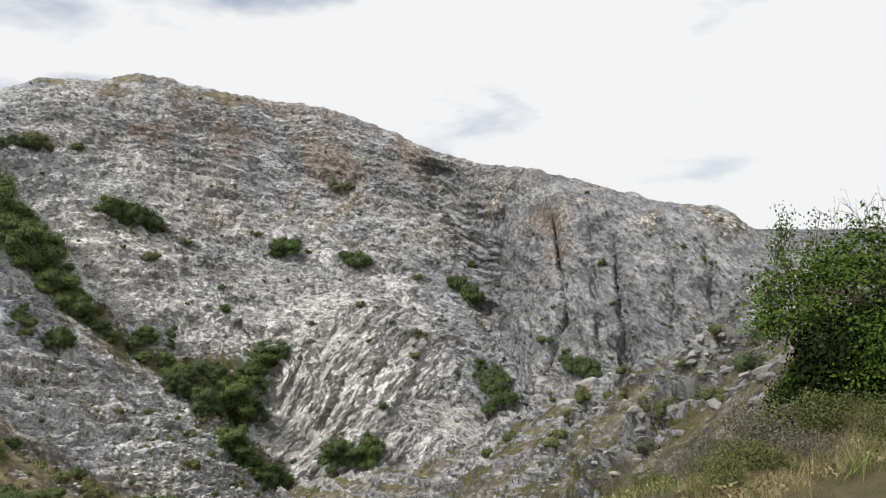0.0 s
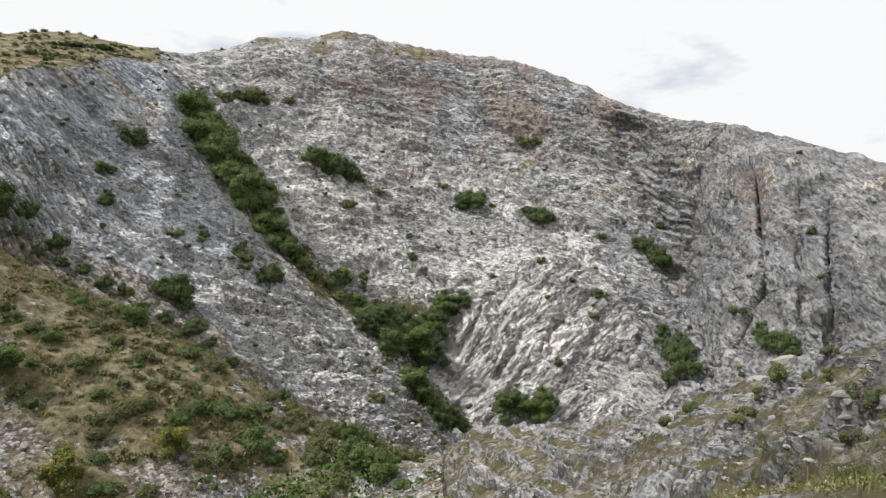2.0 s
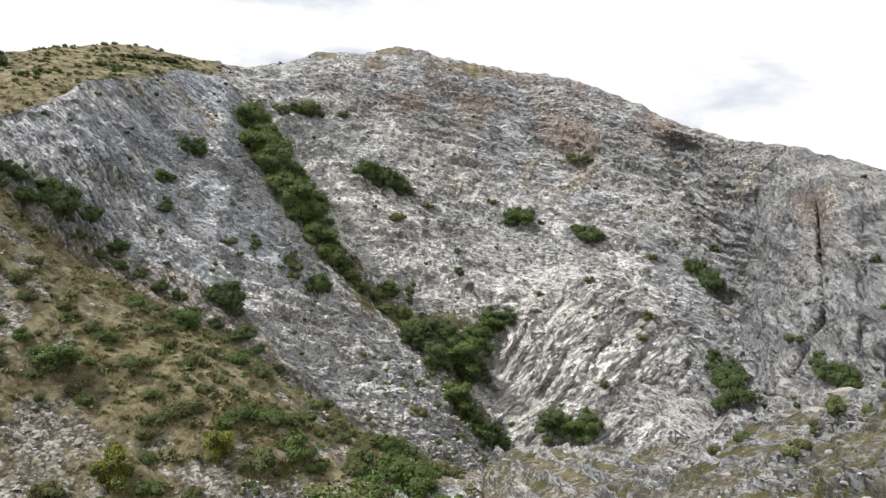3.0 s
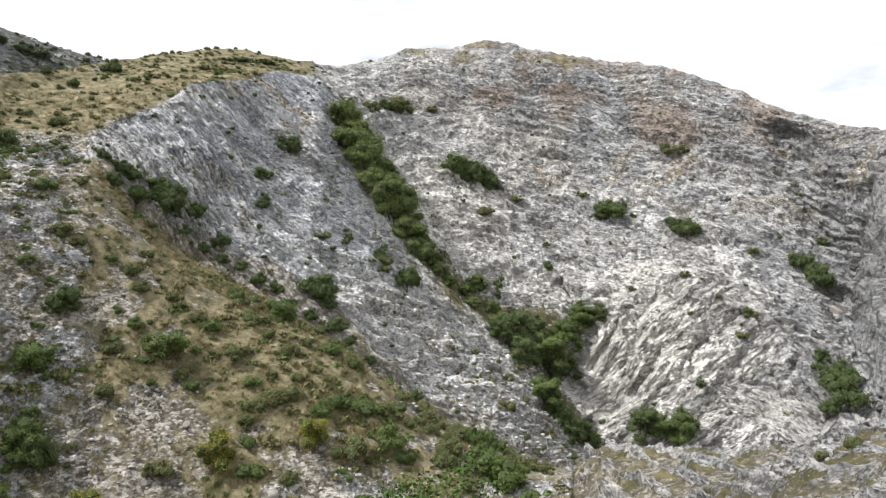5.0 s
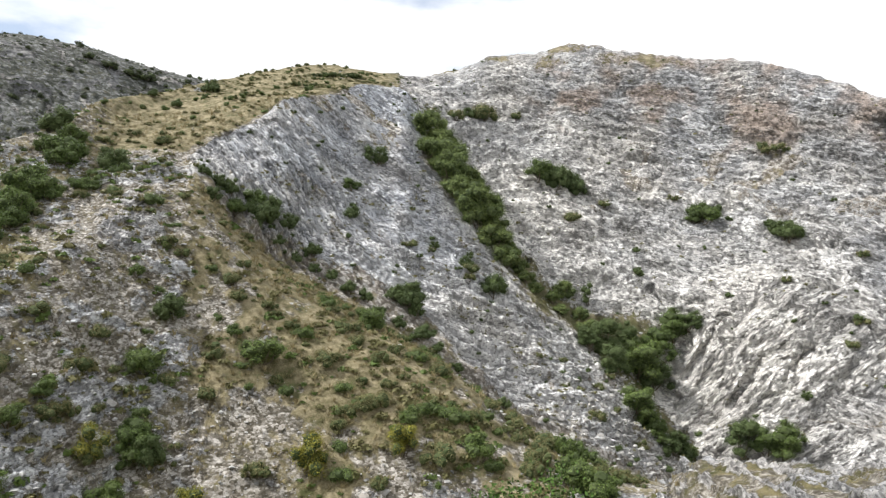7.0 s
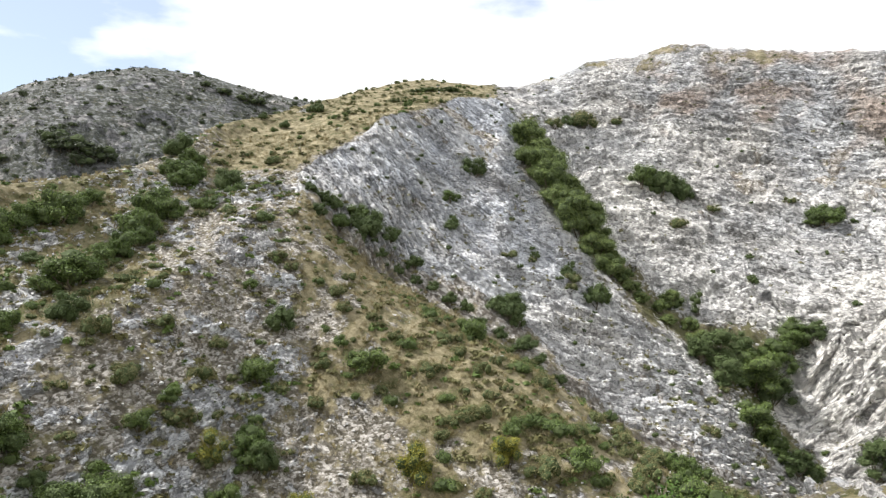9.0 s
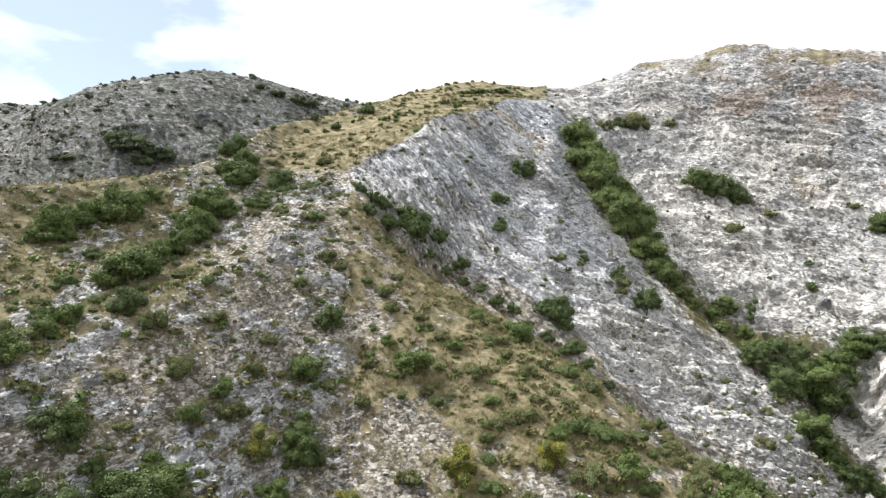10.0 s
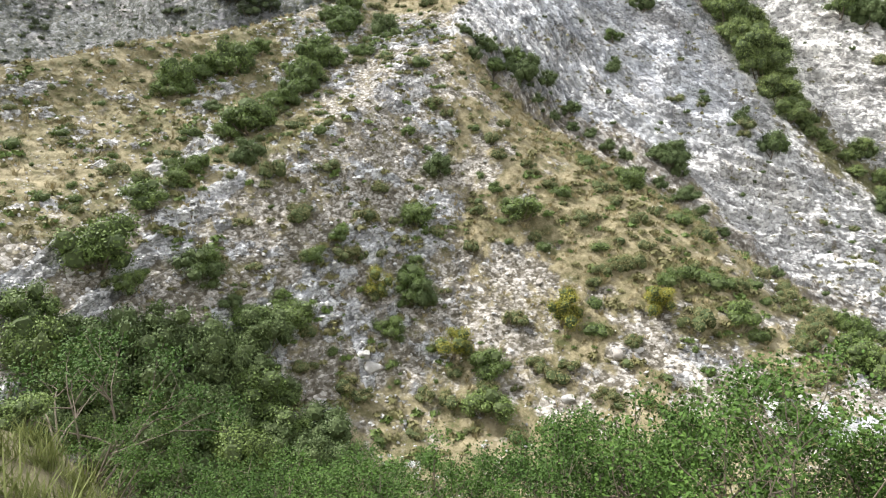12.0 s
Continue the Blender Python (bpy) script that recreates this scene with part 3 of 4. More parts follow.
green = np.clip(far_hill * (0.4 + 1.6 * patchy + 0.8 * small) + 0.9 * gully + 0.6 * floor_patch + 0.55 * layers(q + 120, 14.0, 3) + 0.12 - 0.5 * crest_grass - 0.3 * plateau, 0, 1)
grassy = np.clip(0.7 * slope_low + crest_grass + plateau + 0.8 * left_grass + summit + gully + floor_patch + right_bank * (0.4 + patchy), 0, 1)
by_feet = 1 - ease(4, 14, qr)
rock = rock * (1 - 0.75 * by_feet)
grassy = np.maximum(grassy, by_feet)
masks[fine] = np.stack([rock, red, green, grassy], axis=1)
masks[~fine] = (0.12, 0, 0.3, 0.9)
fresh_lit = np.clip(wall * (1.2 * np.exp(-((qb - 28) / 7) ** 2 - ((qe - 3) / 6) ** 2) + 1.25 * np.exp(-((qb - 13) / 12) ** 2 - ((qe + 10) / 8) ** 2) + 0.35 * broad - 0.85 * ease(3, -5, qb + 3 * patchy) * ease(-16, -4, qe - 0.4 * qb)) + slab * (0.45 * ease(5.55, 5.9, qbelt) * (1 - ease(33, 38, qb)) + 0.5 * ease(2, -7, qe) + 0.06 * patchy), -1, 1)    # clean rock, with sunlit faces painted paler still; the wall's right side darker
fresh_lit_all = np.zeros(len(flat))
fresh_lit_all[fine] = fresh_lit
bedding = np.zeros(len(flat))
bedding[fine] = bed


def ground(b, r):
    """The place on the sheet at a bearing and distance, and the normal there."""
    j = int(np.argmin(np.abs(BEARINGS - b)))
    i = int(np.argmin(np.abs(sheet_r[:, j] - r)))
    return Vector(P[i, j]), Vector(N[i, j])

# ---------------------------------------------------------------- the land, cut along its break lines into its forms
face_belt = belt[:-1, :-1] + 1e-6
face_bear = bear[:-1, :-1]
form = np.zeros(face_belt.shape, int)
in_view = (face_bear > -44.01) & (face_bear < 97.9)
form[in_view & (face_belt >= 2) & (face_belt < 5) & (face_bear < 15)] = 1
form[in_view & (face_belt >= 2) & (face_belt < 9) & (face_bear >= 15)] = 2
form[in_view & (face_belt >= 6) & (face_belt < 9) & (face_bear >= 38) & (face_bear < 62)] = 3
form[in_view & (face_belt >= 5) & (face_belt < 6) & (face_bear >= 13) & (face_bear < 55)] = 4
form[in_view & (face_belt >= 6) & (face_belt < 9) & (face_bear < 38)] = 5
form[in_view & (face_belt >= 5) & (face_belt < 6) & (face_bear < 13)] = 5
form[in_view & (face_belt >= 9) & (face_belt < 11)] = 6
corner = np.arange(ROWS_N * COLS_N).reshape(ROWS_N, COLS_N)
quads = np.stack([corner[:-1, :-1], corner[1:, :-1], corner[1:, 1:], corner[:-1, 1:]], axis=-1)
places, upward = P.reshape(-1, 3), N.reshape(-1, 3)


def land(name, number, mat, label, category):
    q4 = quads[form == number]
    used, q4 = np.unique(q4, return_inverse=True)
    q4 = q4.reshape(-1, 4)
    mesh = bpy.data.meshes.new(name)
    mesh.vertices.add(len(used))
    mesh.vertices.foreach_set("co", places[used].ravel())
    mesh.loops.add(q4.size)
    mesh.loops.foreach_set("vertex_index", q4.ravel().astype(np.int32))
    mesh.polygons.add(len(q4))
    mesh.polygons.foreach_set("loop_start", np.arange(0, q4.size, 4, dtype=np.int32))
    mesh.polygons.foreach_set("use_smooth", np.ones(len(q4), bool))
    layer = mesh.attributes.new("masks", "FLOAT_COLOR", "POINT")
    layer.data.foreach_set("color", masks[used].ravel())
    mesh.attributes.new("bedding", "FLOAT", "POINT").data.foreach_set("value", bedding[used])
    mesh.attributes.new("fresh_lit", "FLOAT", "POINT").data.foreach_set("value", fresh_lit_all[used])
    mesh.update()
    mesh.validate()
    mesh.normals_split_custom_set_from_vertices(upward[used])
    mesh.materials.append(mat)
    return tagged(new(name, mesh), label, category, kind="structure")


land("ground", 0, bank_rock, "dry grassy bank falling steeply into a rocky gorge", "ground")
land("bank", 1, bank_rock, "tilted limestone bank with dry grass and low scrub", "hillside")
land("spur", 2, spur_rock, "scree-strewn hillside spur with dry grass and shrubs", "hillside")
land("plateau", 3, spur_rock, "golden dry-grass plateau above the grey slab", "hillside")
land("buttress", 4, slab_rock, "dark grey steeply bedded limestone slab", "cliff")
land("cliff", 5, wall_rock, "weathered pale grey limestone mountain wall with reddish patches", "cliff")
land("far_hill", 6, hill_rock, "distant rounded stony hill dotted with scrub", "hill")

# ---------------------------------------------------------------- plants and stones: how each kind is made
def leaf_material(name, dark, light, rough=0.6, gloss=0.2):
    m, n, l, bsdf = material(name)
    bsdf.inputs["Specular IOR Level"].default_value = gloss
    geo, info = n.new("ShaderNodeNewGeometry"), n.new("ShaderNodeObjectInfo")
    clump = tex_noise(n, l, n.new("ShaderNodeTexCoord").outputs["Object"], 4.0, 3, 0.6)
    fac = calc(n, l, "ADD", calc(n, l, "MULTIPLY", geo.outputs["Random Per Island"], 0.4), calc(n, l, "ADD", calc(n, l, "MULTIPLY", info.outputs["Random"], 0.3), calc(n, l, "MULTIPLY", clump, 0.4)))
    l.new(curve(n, l, fac, [(0.0, dark), (0.6, tuple((a + b) / 2 for a, b in zip(dark, light))), (1.0, light)]), bsdf.inputs["Base Color"])
    bsdf.inputs["Roughness"].default_value = rough
    return m


def stone_material(name, dark, light):
    m, n, l, bsdf = material(name)
    geo = n.new("ShaderNodeNewGeometry")
    pos = n.new("ShaderNodeTexCoord").outputs["Object"]
    spots = tex_noise(n, l, pos, 4.0, 6, 0.7)
    fac = calc(n, l, "ADD", calc(n, l, "MULTIPLY", geo.outputs["Random Per Island"], 0.6), calc(n, l, "MULTIPLY", spots, 0.5))
    l.new(curve(n, l, fac, [(0.15, dark), (0.8, light)]), bsdf.inputs["Base Color"])
    bsdf.inputs["Roughness"].default_value = 0.9
    bump = n.new("ShaderNodeBump")
    bump.inputs["Strength"].default_value, bump.inputs["Distance"].default_value = 0.8, 0.15
    l.new(spots, bump.inputs["Height"]), l.new(bump.outputs["Normal"], bsdf.inputs["Normal"])
    return m


leaf_green = leaf_material("leaf_green", (0.042, 0.075, 0.018), (0.165, 0.22, 0.06))
leaf_dark = leaf_material("leaf_dark", (0.034, 0.056, 0.02), (0.125, 0.168, 0.06))
leaf_olive = leaf_material("leaf_olive", (0.085, 0.085, 0.034), (0.26, 0.24, 0.11))
leaf_yellow = leaf_material("leaf_yellow", (0.09, 0.1, 0.015), (0.33, 0.3, 0.05))
leaf_near = leaf_material("leaf_near", (0.012, 0.036, 0.005), (0.075, 0.14, 0.022), 0.7)
leaf_tree = leaf_material("leaf_tree", (0.006, 0.014, 0.003), (0.115, 0.18, 0.03), 0.7, 0.1)
# leaf green darkened to stand for the shade under the small tree
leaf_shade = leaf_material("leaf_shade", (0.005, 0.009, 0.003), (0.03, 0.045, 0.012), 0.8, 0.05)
leaf_weed = leaf_material("leaf_weed", (0.035, 0.046, 0.012), (0.135, 0.145, 0.048))
leaf_gully = leaf_material("leaf_gully", (0.07, 0.108, 0.03), (0.235, 0.285, 0.092))
# the shade inside the crowns, put in as a darker green
leaf_core_shade = leaf_material("leaf_core_shade", (0.036, 0.052, 0.02), (0.075, 0.096, 0.038), 0.9)
leaf_grey = leaf_material("leaf_grey", (0.07, 0.065, 0.05), (0.2, 0.185, 0.14))
leaf_hill = leaf_material("leaf_hill", (0.035, 0.045, 0.03), (0.09, 0.105, 0.06))
straw = leaf_material("straw", (0.14, 0.115, 0.055), (0.44, 0.37, 0.21), 0.7)
blade_green = leaf_material("blade_green", (0.06, 0.085, 0.02), (0.24, 0.26, 0.09), 0.6)
bark = leaf_material("bark", (0.07, 0.055, 0.04), (0.2, 0.17, 0.13), 0.85)
bare_wood = leaf_material("bare_wood", (0.08, 0.075, 0.07), (0.2, 0.185, 0.165), 0.8)
bank_stone = stone_material("bank_stone", (0.12, 0.12, 0.12), (0.36, 0.355, 0.345))
scree_stone = stone_material("scree_stone", (0.17, 0.168, 0.165), (0.5, 0.495, 0.485))
pale_stone = stone_material("pale_stone", (0.15, 0.147, 0.142), (0.43, 0.42, 0.4))
warm_stone = stone_material("warm_stone", (0.2, 0.185, 0.165), (0.38, 0.352, 0.32))


def mesh_of(name, verts, faces, mat, smooth=False):
    """A mesh from arrays of places and of faces that all have the same number of corners."""
    verts, faces = np.asarray(verts, float), np.asarray(faces, np.int32)
    mesh = bpy.data.meshes.new(name)
    mesh.vertices.add(len(verts))
    mesh.vertices.foreach_set("co", verts.ravel())
    mesh.loops.add(faces.size)
    mesh.loops.foreach_set("vertex_index", faces.ravel())
    mesh.polygons.add(len(faces))
    mesh.polygons.foreach_set("loop_start", np.arange(0, faces.size, faces.shape[1], dtype=np.int32))
    mesh.polygons.foreach_set("use_smooth", np.full(len(faces), smooth))
    mesh.update()
    mesh.materials.append(mat)
    return mesh


def part(name, mesh, parent, label=""):
    ob = new(name, mesh)
    ob.parent = parent
    return tagged(ob, label)


def sprays(rng, at, out, size):
    """Small pointed sprays of leaves at the places at, facing roughly out."""
    n = len(at)
    up = out + rng.normal(0, 0.6, (n, 3))
    a = np.cross(up, rng.normal(0, 1, (n, 3)))
    a /= np.linalg.norm(a, axis=1, keepdims=True) + 1e-9
    b = np.cross(up, a)
    b /= np.linalg.norm(b, axis=1, keepdims=True) + 1e-9
    s = size * rng.uniform(0.6, 1.4, (n, 1))
    v = np.stack([at - a * s * 0.5, at + b * s * 0.55, at + a * s * 0.5 - b * s * 0.3], axis=1)
    return v.reshape(-1, 3), np.arange(3 * n).reshape(-1, 3)


def leaves(rng, at, out, size):
    """Folded leaves at the places at, facing roughly out."""
    n = len(at)
    up = out + rng.normal(0, 0.55, (n, 3))
    up /= np.linalg.norm(up, axis=1, keepdims=True) + 1e-9
    a = np.cross(up, rng.normal(0, 1, (n, 3)))
    a /= np.linalg.norm(a, axis=1, keepdims=True) + 1e-9
    b = np.cross(up, a)
    s = size * rng.uniform(0.65, 1.35, (n, 1))
    v = np.stack([at - a * s * 0.55, at + b * s * 0.36 + up * s * 0.1, at + a * s * 0.55, at - b * s * 0.36 + up * s * 0.1], axis=1)
    return v.reshape(-1, 3), np.arange(4 * n).reshape(-1, 4)


def tubes(paths):
    """Tapered five-sided limbs along lists of (place, radius)."""
    verts, faces = [], []
    for path in paths:
        start = len(verts)
        for k, (p, r) in enumerate(path):
            p = Vector(p)
            ahead = (Vector(path[min(k + 1, len(path) - 1)][0]) - Vector(path[max(k - 1, 0)][0])).normalized()
            side = ahead.cross(Vector((0.3, 0.9, 0.2))).normalized()
            other = ahead.cross(side)
            for c in range(5):
                verts.append(p + r * (math.cos(c * 1.2566) * side + math.sin(c * 1.2566) * other))
        for k in range(len(path) - 1):
            for c in range(5):
                a, b = start + 5 * k + c, start + 5 * k + (c + 1) % 5
                faces.append((a, b, b + 5, a + 5))
    return np.array([tuple(v) for v in verts]), np.array(faces)


def lump(rng, centre, radius):
    """A knobbly solid lump that stands for the shaded inside of a crown."""
    bm = bmesh.new()
    bmesh.ops.create_icosphere(bm, subdivisions=2, radius=1.0)
    v = np.array([tuple(x.co) for x in bm.verts])
    f = np.array([[x.index for x in y.verts] for y in bm.faces])
    bm.free()
    v = v * rng.uniform(0.75, 1.15, (len(v), 1)) * radius
    return v + centre, f


def shrub(name, seed, leaf, count, size, lobes, tall, label, category, open_crown=0.0, core=0.7, close=False):
    """A shrub one metre wide: stems from the ground and a crown of uneven clumps of leaves."""
    rng = np.random.RandomState(seed)
    top = new(name)
    count, size = (count, size) if close else (int(count * 2.8), size * 0.6)
    ang = rng.uniform(0, 6.283, lobes)
    off = np.sqrt(rng.uniform(0.02, 1, lobes)) * 0.34
    rad = rng.uniform(0.11, 0.25, lobes) * (1.15 - off) * (10 / lobes) ** 0.36
    z = rng.uniform(0.25, 1.0, lobes) * (tall - rad) * (1 - 0.9 * off ** 2 / 0.16 * 0.5)
    centres = np.stack([off * np.cos(ang), off * np.sin(ang), np.maximum(z, rad * 0.6)], axis=1)
    pick = rng.randint(0, lobes, count)
    d = rng.normal(0, 1, (count, 3))
    d[:, 2] += 0.35
    d /= np.linalg.norm(d, axis=1, keepdims=True)
    at = centres[pick] + d * (rad[pick] * rng.uniform(0.7, 1.4 + open_crown, count))[:, None] * np.array([1, 1, 0.85])
    at[:, 2] = np.maximum(at[:, 2], 0.02)
    v, f = (leaves if close else sprays)(rng, at, d, size)
    part("foliage", mesh_of("foliage", v, f, leaf), top)
    # solid lumps fill the crown, coloured dark as its shaded inside
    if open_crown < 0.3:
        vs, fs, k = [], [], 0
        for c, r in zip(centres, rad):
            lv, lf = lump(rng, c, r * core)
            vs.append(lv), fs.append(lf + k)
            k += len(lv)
        part("inner_foliage", mesh_of("inner_foliage", np.concatenate(vs), np.concatenate(fs), leaf_core_shade), top)
    stems = []
    for c in centres[:7]:
        foot = np.array([rng.uniform(-0.06, 0.06), rng.uniform(-0.06, 0.06), -0.08])
        mid = (foot + c) / 2 + rng.normal(0, 0.03, 3)
        stems.append([(foot, 0.018), (mid, 0.012), (c, 0.006)])
    v, f = tubes(stems)
    part("woody_base", mesh_of("woody_base", v, f, bark), top)
    return tagged(top, label, category)


def grow(rng, start, way, length, radius, depth, paths, tips):
    """Limbs that fork on and on; collects the limbs and their ends."""
    p, line, d = np.array(start, float), [(np.array(start, float), radius)], np.array(way, float)
    for k in range(3):
        d = d + rng.normal(0, 0.17, 3)
        d /= np.linalg.norm(d)
        p = p + d * length / 3
        line.append((p, radius * (1 - 0.16 * (k + 1))))
    paths.append(line)
    if depth == 0:
        tips.append((p, d))
        return
    for _ in range(rng.randint(2, 4)):
        turn = d + rng.normal(0, 0.55, 3) + np.array([0, 0, 0.12])
        grow(rng, p, turn / np.linalg.norm(turn), length * rng.uniform(0.6, 0.82), radius * 0.55, depth - 1, paths, tips)


def leafy(name, seed, leaf, stems, length, depth, per_tip, size, spread, label, category, bare=0.0, wood=None, spread_out=0.38):
    """A near shrub or small tree, grown limb by limb, with its leaves round the twig ends. In metres."""
    rng = np.random.RandomState(seed)
    top, tips = new(name), []
    for k in range(stems):
        lean = rng.normal(0, spread_out, 3)
        lean[2] = 1.0
        paths = []
        grow(rng, (rng.uniform(-0.15, 0.15), rng.uniform(-0.15, 0.15), -0.3), lean / np.linalg.norm(lean), length, 0.02 * length + 0.012, depth, paths, tips)
        v, f = tubes(paths)
        part("stem", mesh_of("stem", v, f, wood or bark), top)
    dressed = [t for t in tips if rng.uniform() > bare]
    at = np.concatenate([p + rng.normal(0, spread, (per_tip, 3)) * np.array([1, 1, 0.7]) - d * rng.uniform(0, spread * 2.5, (per_tip, 1)) for p, d in dressed])
    out = rng.normal(0, 0.6, at.shape) + np.array([0, 0, 0.9])
    v, f = leaves(rng, at, out, size)
    part("foliage", mesh_of("foliage", v, f, leaf), top)
    return tagged(top, label, category)


def boulder(name, seed, mat, label, knocked=9):
    """A boulder about one metre across, knocked flat on several sides."""
    rng = np.random.RandomState(seed)
    bm = bmesh.new()
    bmesh.ops.create_icosphere(bm, subdivisions=3, radius=0.6)
    for _ in range(knocked):
        nrm = Vector(rng.normal(0, 1, 3)).normalized()
        cut = rng.uniform(0.28, 0.46)
        for v in bm.verts:
            over = v.co.dot(nrm) - cut
            if over > 0:
                v.co -= nrm * over * 0.93
    for v in bm.verts:
        v.co += Vector(rng.normal(0, 0.008, 3))
        v.co.z *= 0.8
    mesh = bpy.data.meshes.new(name)
    bm.to_mesh(mesh)
    bm.free()
    mesh.materials.append(mat)
    return tagged(new(name, mesh), label, "rock")


def settle(made, places, rng, sink=0.05, group="", squash=(0.85, 1.2)):
    """Copies of the made things at (bearing, distance, width), each turned and shaped a little differently. The first of each kind stands at the first places."""
    for k, (b, r, w) in enumerate(places):
        ob = made[k % len(made)]
        p, _ = ground(b, r)
        m = Matrix.Translation(p - Vector((0, 0, sink * w))) @ Matrix.Rotation(rng.uniform(0, 6.283), 4, "Z") @ Matrix.Diagonal((w * rng.uniform(0.9, 1.15), w * rng.uniform(0.9, 1.15), w * rng.uniform(*squash), 1))
        if k < len(made):
            ob.matrix_basis = m
        else:
            ob = copy_unit(ob, m)
        tagged(ob, group=group)


def copy_unit(ob, m):
    """copy_thing with the first one's own size left out."""
    twin = copy_thing(ob, m)
    twin.matrix_basis = m
    return twin


area = np.linalg.norm(np.cross(np.gradient(P, axis=0), np.gradient(P, axis=1)), axis=-1).reshape(-1)[fine]


def scatter(rng, weight, count, away=0.0):
    """Places on the sheet drawn by weight times area."""
    w = np.clip(weight, 0, None) * area
    k = rng.choice(len(w), count, p=w / w.sum())
    return q_at[k], qb[k], qr[k]


q_at = P.reshape(-1, 3)[fine]

# ---------------------------------------------------------------- where the shrubs stand: bearing, distance, width
AT_GREEN = [(63.2, 121.7, 8.2), (65.6, 109.2, 8.1), (66.5, 103.5, 6.4), (68, 98.1, 5.3), (71, 90.5, 7.8), (69.1, 96.6, 4.4), (62.3, 111.5, 4.4), (72.4, 106.4, 8.6), (76.3, 103.2, 6.6), (74.5, 105.8, 5.3), (75.5, 81.2, 4.1), (76.9, 78.2, 3.3), (58.2, 90.2, 2.6), (51, 83.9, 2.9), (48.8, 81.1, 5.8), (57.7, 80.1, 4.6), (58.1, 73.3, 4.8), (64.4, 73.7, 3.5), (68.7, 65.7, 5.5), (49.7, 118.1, 5.4), (51.3, 113.7, 4.7), (41.8, 136.1, 4.5), (40.1, 99.4, 4.6), (61.8, 111.5, 4), (76.6, 102.7, 4.5), (74.9, 104.1, 4.9), (73.1, 106, 5.1), (71.2, 109.2, 5.1), (70, 112.3, 4.2), (67.3, 105.5, 5.7)]
AT_GREEN += [(65.6, 109.5, 5.6), (64.3, 108.5, 5.1), (66.5, 101.2, 5.5), (68.2, 98.3, 4.8), (62.7, 127.8, 6.1), (64.4, 123.1, 5.8), (63.5, 118.5, 6), (71.6, 91.4, 4.8), (72.7, 89.7, 4.6), (70, 92, 4.2), (75.6, 101.6, 3.6), (77.2, 101.2, 4.3), (83.4, 67.5, 8.5), (79.1, 74.9, 6.1), (75.4, 80.9, 3.3), (75.4, 68.3, 4.3), (81.1, 66, 3.6), (88, 61.9, 6.9), (88.3, 58.5, 7.1), (87.1, 56.2, 7), (89.7, 6.9, 0.8), (68.5, 65.3, 5.3), (72.1, 64.6, 5.2), (58.1, 71.6, 4.7), (57.6, 79.7, 4.6), (51, 64.4, 5.5), (51.4, 59.9, 6), (30.5, 71.7, 4.9), (66.7, 70.8, 3.1), (22.8, 72.9, 6.3)]
AT_GREEN += [(20.5, 71.8, 5.8), (60.2, 67.3, 3.6), (65.1, 53.3, 4.9), (26.2, 188, 8.8), (13, 186.4, 8.9), (13.8, 186.7, 6), (29.9, 135, 6.5), (39.7, 96.2, 4.8)]
AT_DARK = [(63.7, 131.5, 7.4), (60.1, 118.4, 5.9), (71.5, 81.6, 4.9), (73.8, 97.6, 3.2), (55.6, 86.3, 5.3), (57.4, 71.4, 4.7), (75.8, 68.1, 5.4), (73.6, 65.8, 2.9), (48.9, 116.2, 6.3), (52.9, 110.4, 3.6), (47, 117.4, 4.7), (45, 114.7, 3.8), (41.8, 129.3, 3.8), (39.9, 149.2, 7.4), (32.2, 135.2, 4.2), (30, 134.1, 6.7), (36.9, 114.3, 5.2), (36.2, 113.1, 3.7), (53.3, 167.9, 5.8), (55.8, 154.7, 3.3), (57.5, 160.4, 2.6), (82.8, 60, 7.9), (78.8, 61.4, 7.6), (74.6, 61.2, 7.8), (77, 58, 8.2), (81.2, 57.1, 7.8), (84.8, 58.4, 6.9)]
AT_DARK += [(72.6, 60.7, 6.3), (69.4, 59.2, 3.3), (71, 63.1, 6), (86.1, 60, 5.5), (79, 55.6, 7.1), (23.8, 188.9, 9.8), (25.2, 189.5, 7.9), (23, 187.3, 6.3), (7, 182, 7.6), (7.9, 183.9, 4.9), (17.9, 169.9, 3), (5.4, 147.8, 2.9), (18.3, 174.5, 2.6), (11.2, 187.2, 2.4), (34.8, 135.1, 2.7), (36.9, 115.1, 5.7), (35.4, 108.9, 4.1), (38.1, 114.2, 3.8), (-3.8, 142.3, 7.8), (-4.6, 137.6, 7.6), (-3.6, 138.5, 5.7), (-4.3, 143.1, 6), (-2.8, 149.8, 4.7), (-2.7, 148.3, 4.7), (-11.5, 125.9, 6.4), (-12.4, 124, 4.5), (-10.6, 127.8, 4.7), (-1.6, 170.1, 6.2), (-2.4, 166.3, 6.7), (-3, 162.9, 4.7)]
AT_DARK += [(-0.7, 172.8, 4.9), (7.4, 183, 6.9), (8.3, 184.9, 4.2), (-13.2, 139.4, 2.3), (-2.4, 173.8, 3.3), (17.9, 170.1, 2.9), (11, 169.7, 2.4), (2.3, 163.2, 3.2), (-24.8, 128.5, 1.9), (-19.6, 139.5, 1.5), (13.4, 187.1, 7.5), (12.2, 189.6, 4.3), (24.6, 187.7, 8.9), (23.5, 188.2, 5.8), (28.2, 212.2, 3.8), (31.1, 206.2, 5.9), (32.3, 204.4, 5.2), (-9.9, 130.6, 3.9), (-8.8, 135.8, 2.2)]
